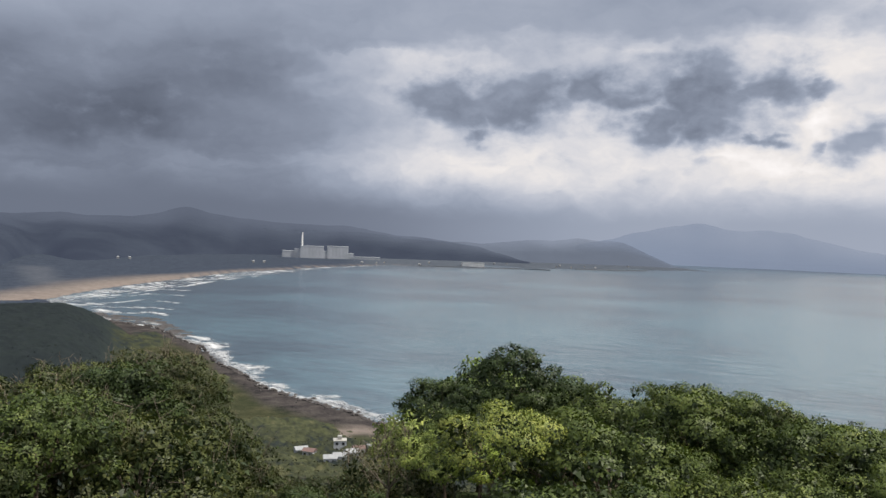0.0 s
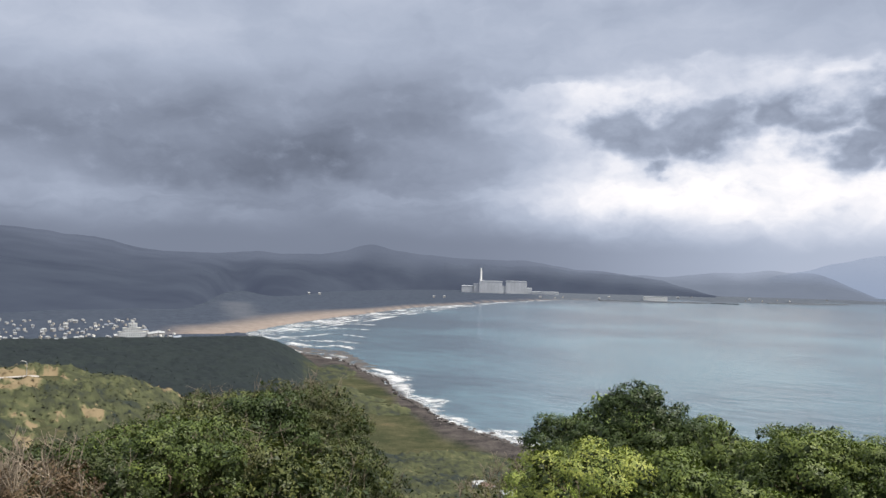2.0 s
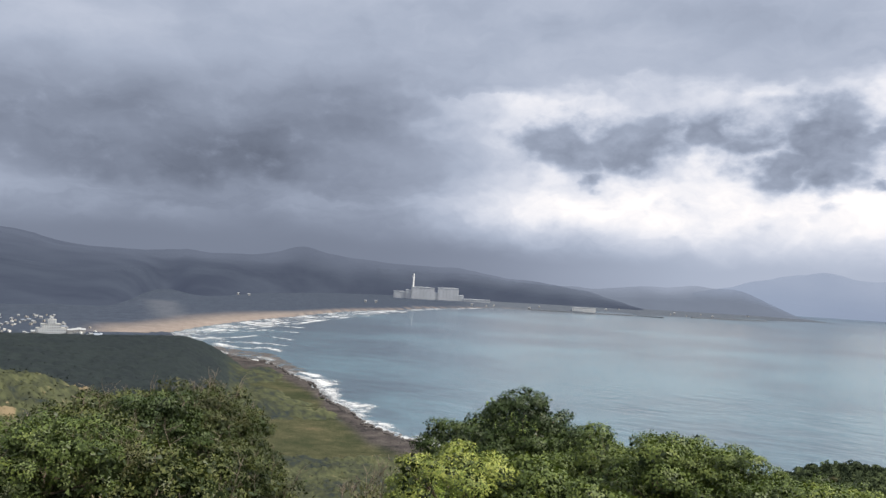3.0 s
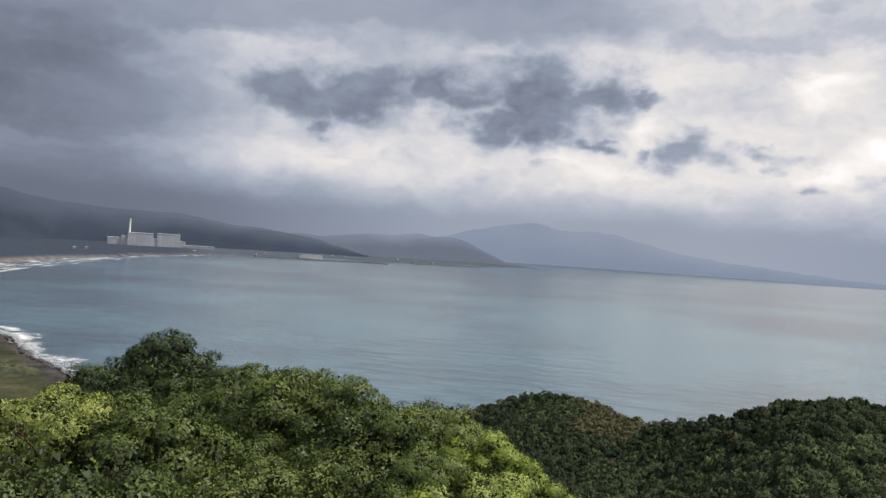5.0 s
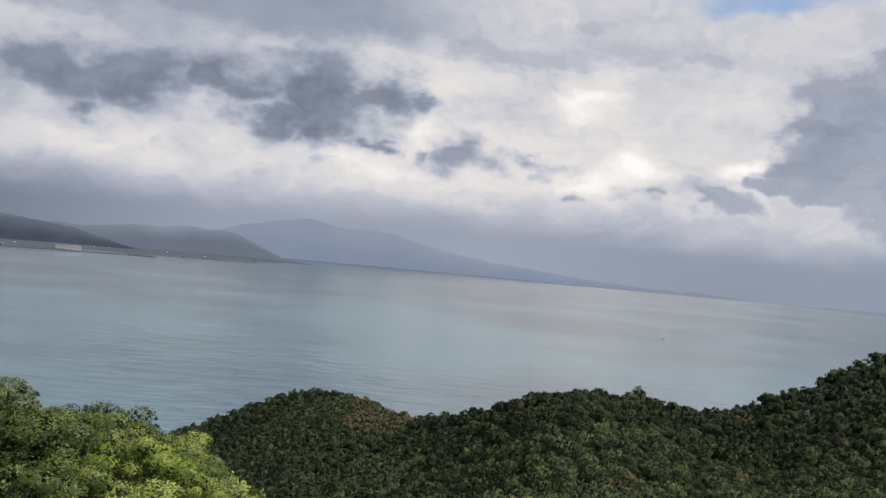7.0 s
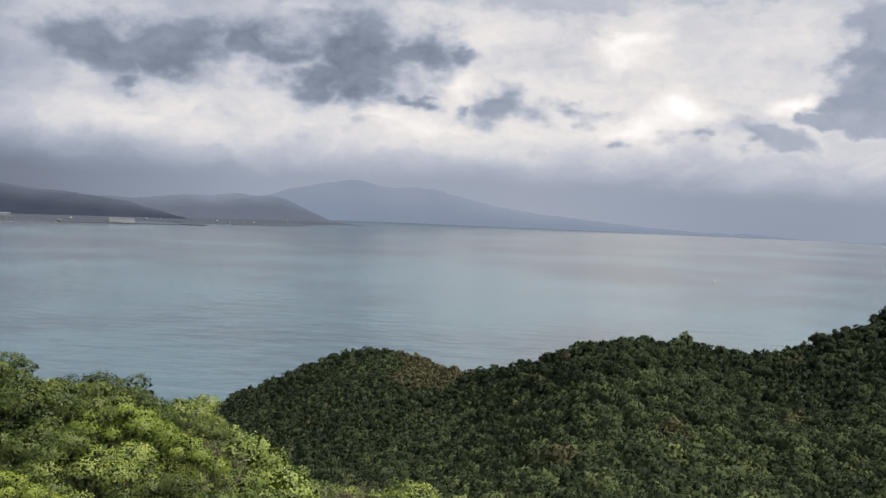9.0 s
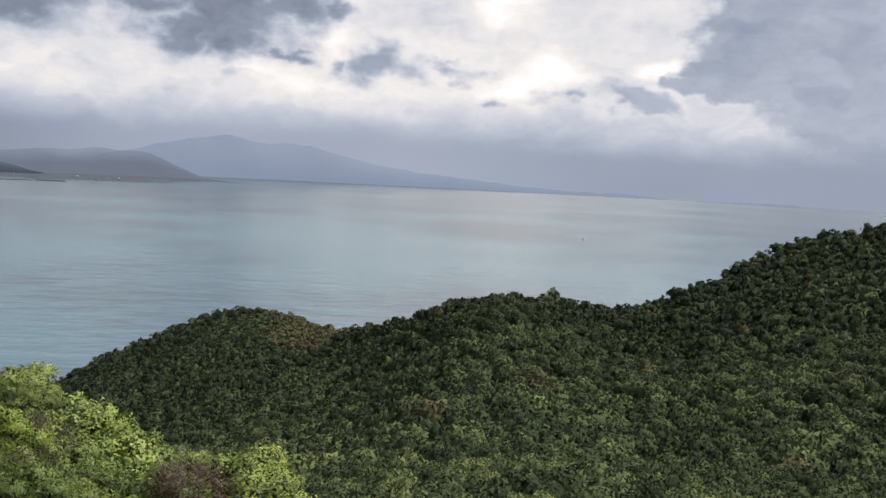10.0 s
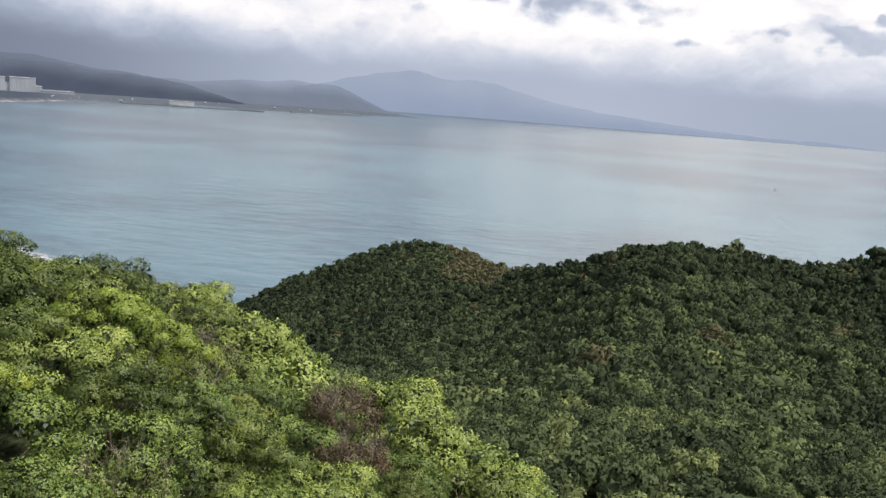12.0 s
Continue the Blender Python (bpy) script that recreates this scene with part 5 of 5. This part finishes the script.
# the town behind the wooded flat
t1 = house(9, 8, 5.5, TOWN, TIN, "pale town house, two storeys, far off", True, 2)
t2 = house(8, 8, 7.5, BEIGE, CONCRETE, "beige town house, three storeys, far off", False, 3)
t3 = house(14, 9, 4.2, TOWN, TIN_BLUE, "low town building with a blue roof, far off", True, 1)
t4 = house(9, 8, 6.0, WHITE, CONCRETE, "white town house with a grey roof, far off", True, 2)
rg = random.Random(5)
start = {}
spots = []
for _ in range(2600):
    a, r = rg.uniform(-42.5, -28.8), 1150 + 420 * rg.random() ** 1.8
    if -33.3 < a < -31.0 and r < 1250 or (a > -31.2 and r > 1330):
        continue
    if rg.random() > 0.75 + 0.25 * math.sin(a * 1.7):
        continue
    p = (r * math.sin(radians(a)), r * math.cos(radians(a)))
    if any((p[0] - q[0]) ** 2 + (p[1] - q[1]) ** 2 < 9 ** 2 for q in spots):
        continue
    spots.append(p)
    hs = rg.choice((t1, t1, t1, t2, t2, t3, t4))
    m = stand(*p, rg.uniform(-30, 40)) @ Matrix.Scale(rg.uniform(0.4, 0.85), 4)
    if hs.name in start:
        copy_thing(hs, m)
    else:
        start[hs.name] = True
        hs.matrix_basis = m
    if len(spots) > 190:
        break


def hotel():
    """White stepped hotel block with a tower."""
    ob = tagged(new("hotel"), "large white stepped hotel at the end of town", "building")
    blocks = ((-24, -8, 0, 24, 8, 12), (-16, -7.5, 12, 16, 7.5, 19), (-6, -7, 19, 8, 7, 27), (-2, -4, 27, 3, 4, 32))
    for b in blocks:
        block = part("block", boxes((b[0], b[1], b[2] - (4 if b[2] == 0 else -0.004), *b[3:])), PALE, ob)
        part("roof", boxes((b[0] - 0.5, b[1] - 0.5, b[5] + 0.004, b[3] + 0.5, b[4] + 0.5, b[5] + 0.6)), CONCRETE, block)
        for fl in range(int((b[5] - b[2]) / 3.4)):
            for k in range(int((b[3] - b[0]) / 4)):
                x, z = b[0] + 2 + k * 4, b[2] + 1 + fl * 3.4
                part("window", boxes((x - 1, b[1] - 0.1, z, x + 1, b[1] + 0.05, z + 1.6)), PANE, block)
    return ob


def at_bearing(a, r, turn=0.0, lift=0.0):
    return stand(r * math.sin(radians(a)), r * math.cos(radians(a)), turn - a, lift)


hotel().matrix_basis = at_bearing(-32.1, 1195, 10) @ Matrix.Scale(0.72, 4)
copy_thing(t3, at_bearing(-29.35, 905, 15, 2))
for a, r in ((-31.0, 1215), (-30.7, 1228), (-30.3, 1232), (-33.0, 1190)):
    copy_thing(t1, at_bearing(a, r, 10))

# street lamp and road on the grass knoll
road = along(lambda a: np.interp(a, [-48, -38.2, -36], [300, 300, 297]), -47, -37.2, 0, 5, 1.0)
rv = np.concatenate([np.stack([road[:, 0] * s, road[:, 1] * s, height(road[:, 0], road[:, 1]) + 0.35], -1) for s in (0.992, 1.004)])
ri = np.arange(260)
tagged(put("road", mesh("road", rv, np.stack([ri[:-1], ri[1:], ri[1:] + 260, ri[:-1] + 260], -1), ASPHALT)), "narrow pale road over the grass knoll", "road", kind="structure")
lamp = tagged(new("street_lamp"), "grey galvanised street lamp beside the road", "street lamp")
bm = bmesh.new()
tube(bm, (0, 0, -0.5), (0, 0, 5.2), 0.10, 0.07, 8)
part("pole", bm, STEEL, lamp)
bm = bmesh.new()
tube(bm, (0, 0, 5.15), (-0.9, 0, 5.6), 0.05, 0.045, 6)
part("arm", bm, STEEL, lamp)
part("lamp_head", boxes((-1.6, -0.14, 5.52, -0.85, 0.14, 5.68)), WHITE, lamp)
lamp.matrix_basis = at_bearing(-37.9, 297)


# ---------------- power station across the bay ----------------
def station():
    """Two large pale halls, lower annexes and a tall stack."""
    ob = tagged(new("power_station"), "pale concrete power station with two halls and a chimney", "power station")
    D = 3440.0
    deg = D * math.pi / 180
    def span(a0, a1, z1, d0, d1, mat, name):
        x0, x1 = (a0 + 8.5) * deg, (a1 + 8.5) * deg
        hall = part(name, boxes((x0, d0, -4, x1, d1, z1)), mat, ob)
        part("parapet", boxes((x0 - 0.8, d0 - 0.8, z1 + 0.01, x1 + 0.8, d1 + 0.8, z1 + 1.6)), RIB, hall)
        for k in range(int((x1 - x0) / 14)):
            xx = x0 + 5 + k * 14
            part("vent_strip", boxes((xx, d0 - 0.4, z1 * 0.2, xx + 4, d0 + 0.1, z1 * 0.85)), RIB, hall)
    span(-9.55, -8.0, 47, 0, 60, PALE, "hall")
    span(-7.75, -6.35, 49, 5, 65, PALE, "hall")
    span(-8.0, -7.76, 28, 8, 50, RIB, "annex")
    span(-10.75, -9.95, 26, 10, 60, RIB, "annex")
    span(-9.94, -9.56, 34, 6, 50, RIB, "annex")
    span(-6.34, -6.0, 22, 10, 50, RIB, "annex")
    span(-6.0, -4.2, 9, 0, 30, RIB, "annex")
    bm = bmesh.new()
    x = (-9.46 + 8.5) * deg
    tube(bm, (x, 40, 0), (x, 40, 102), 4.4, 3.0, 14)
    part("chimney", bm, WHITE, ob, "tall white exhaust chimney")
    bm = bmesh.new()
    tube(bm, (x, 40, 96), (x, 40, 98), 4.2, 4.2, 14)
    part("platform", bm, STEEL, ob)
    return ob


station().matrix_basis = at_bearing(-8.5, 3440)


# fishing harbours on the far shore: sea walls, sheds
def wall_run(a0, r0, a1, r1, h, label):
    n = 14
    ob = tagged(new("sea_wall"), label, "sea wall", group="harbour walls")
    for k in range(n):
        a, r = a0 + (a1 - a0) * k / n, r0 + (r1 - r0) * k / n
        b, s = a0 + (a1 - a0) * (k + 0.97) / n, r0 + (r1 - r0) * (k + 0.97) / n
        p, q = Vector((r * math.sin(radians(a)), r * math.cos(radians(a)), 0)), Vector((s * math.sin(radians(b)), s * math.cos(radians(b)), 0))
        d = (q - p).normalized()
        o = Vector((-d.y, d.x, 0)) * 5
        bm = bmesh.new()
        lo = [bm.verts.new(v + Vector((0, 0, -3))) for v in (p - o * 1.4, q - o * 1.4, q + o * 1.4, p + o * 1.4)]
        up = [bm.verts.new(v + Vector((0, 0, h))) for v in (p - o, q - o, q + o, p + o)]
        bm.faces.new(up)
        for i in range(4):
            bm.faces.new((lo[i], lo[(i + 1) % 4], up[(i + 1) % 4], up[i]))
        part("wall_section", bm, MOLE, ob)
    return ob


wall_run(-1.5, 3085, 2.6, 3110, 3, "long low dark stone harbour wall")
wall_run(2.6, 3112, 5.4, 3150, 3, "dark stone mole round a harbour basin")
wall_run(5.6, 3165, 7.3, 3130, 3, "dark stone mole with a bent tip")
wall_run(9.0, 3340, 12.0, 3450, 3, "long low dark stone harbour wall")
wall_run(12.0, 3490, 13.6, 3550, 3, "dark stone mole round a small basin")
rg = random.Random(9)
for k in range(16):
    a = rg.uniform(-5.5, 14)
    r = float(far_shore(a)) + rg.uniform(30, 140)
    copy_thing(rg.choice((t1, t2, t2)), at_bearing(a, r, rg.uniform(-20, 20)))
for a, r in ((-21.9, 2860), (-21.5, 2850), (-21.0, 2865), (-20.3, 2855), (-12.6, 2760), (-11.9, 2770)):
    copy_thing(t1, at_bearing(a, r, 5, 1.0))
shed = tagged(new("harbour_shed"), "long white harbour shed", "shed")
part("wall", boxes((-42, -12, -2, 42, 12, 12)), WHITE, shed)
part("roof", boxes((-43, -13, 12.01, 43, 13, 13.5)), TIN, shed)
shed.matrix_basis = at_bearing(2.1, 3170)


# a small boat out on the bay
def fishing_boat():
    """A white hull with a raised bow, wheelhouse and mast."""
    boat = tagged(new("fishing_boat"), "small white fishing boat with a wheelhouse on open water", "boat")
    bm = bmesh.new()
    rings = []
    for x, half, top in ((-4.2, 1.2, 0.9), (-1.5, 1.45, 0.9), (1.5, 1.35, 1.05), (3.4, 0.8, 1.4), (4.6, 0.06, 1.8)):
        rings.append([bm.verts.new(p) for p in ((x, -half, top), (x - 0.1, -half * 0.6, -0.5), (x - 0.1, half * 0.6, -0.5), (x, half, top))])
    for a, b in zip(rings, rings[1:]):
        for k in range(4):
            bm.faces.new((a[k], a[(k + 1) % 4], b[(k + 1) % 4], b[k]))
    bm.faces.new(rings[0])
    part("hull", bm, WHITE, boat)
    house_box = part("wheelhouse", boxes((-2.6, -0.85, 0.9, -0.4, 0.85, 2.7)), WHITE, boat)
    part("roof", boxes((-2.8, -1.0, 2.71, -0.2, 1.0, 2.85)), TIN_BLUE, house_box)
    part("window", boxes((-0.42, -0.65, 1.8, -0.36, 0.65, 2.4)), PANE, house_box)
    bm = bmesh.new()
    tube(bm, (-1.5, 0, 2.8), (-1.5, 0, 5.2), 0.07, 0.04, 6)
    part("mast", bm, STEEL, boat)
    return boat


fishing_boat().matrix_basis = pose(1480 * math.sin(radians(41)), 1480 * math.cos(radians(41)), 0.1, 0, 0, 200)


# ---------------- grass along the edge of the lookout ----------------
def grass(name, label, n, area, tall, mat, seed):
    rg = np.random.default_rng(seed)
    x, y = rg.uniform(area[0], area[1], n), rg.uniform(area[2], area[3], n)
    z = height(x, y)
    h = tall * rg.uniform(0.5, 1.2, n)
    a = rg.uniform(0, 6.283, n)
    lean = rg.normal(0, 0.25, (n, 2)) * h[:, None]
    w = 0.012 + 0.01 * rg.random(n)
    dx, dy = np.cos(a) * w, np.sin(a) * w
    b = np.stack([x, y, z], -1)
    m = b + np.stack([lean[:, 0] * 0.4, lean[:, 1] * 0.4, h * 0.6], -1)
    t = b + np.stack([lean[:, 0], lean[:, 1], h], -1)
    s = np.stack([dx, dy, dx * 0], -1)
    v = np.stack([b - s, b + s, m + s * 0.8, m - s * 0.8, t], 1).reshape(-1, 3)
    i = np.arange(n)[:, None] * 5
    f = (i + [0, 1, 2, 3]).tolist() + (i + [3, 2, 4]).tolist()
    return tagged(put(name, mesh(name, v, f, mat)), label, "grass", kind="stuff")


grass("grass", "green grass along the edge of the lookout", 14000, (-9, 20, 1.6, 7.5), 0.75, LEAF, 3)
grass("grass", "dry brown weeds on the slope edge", 5000, (-13, -4.5, 6.5, 12), 1.1, LEAF_BROWN, 4)
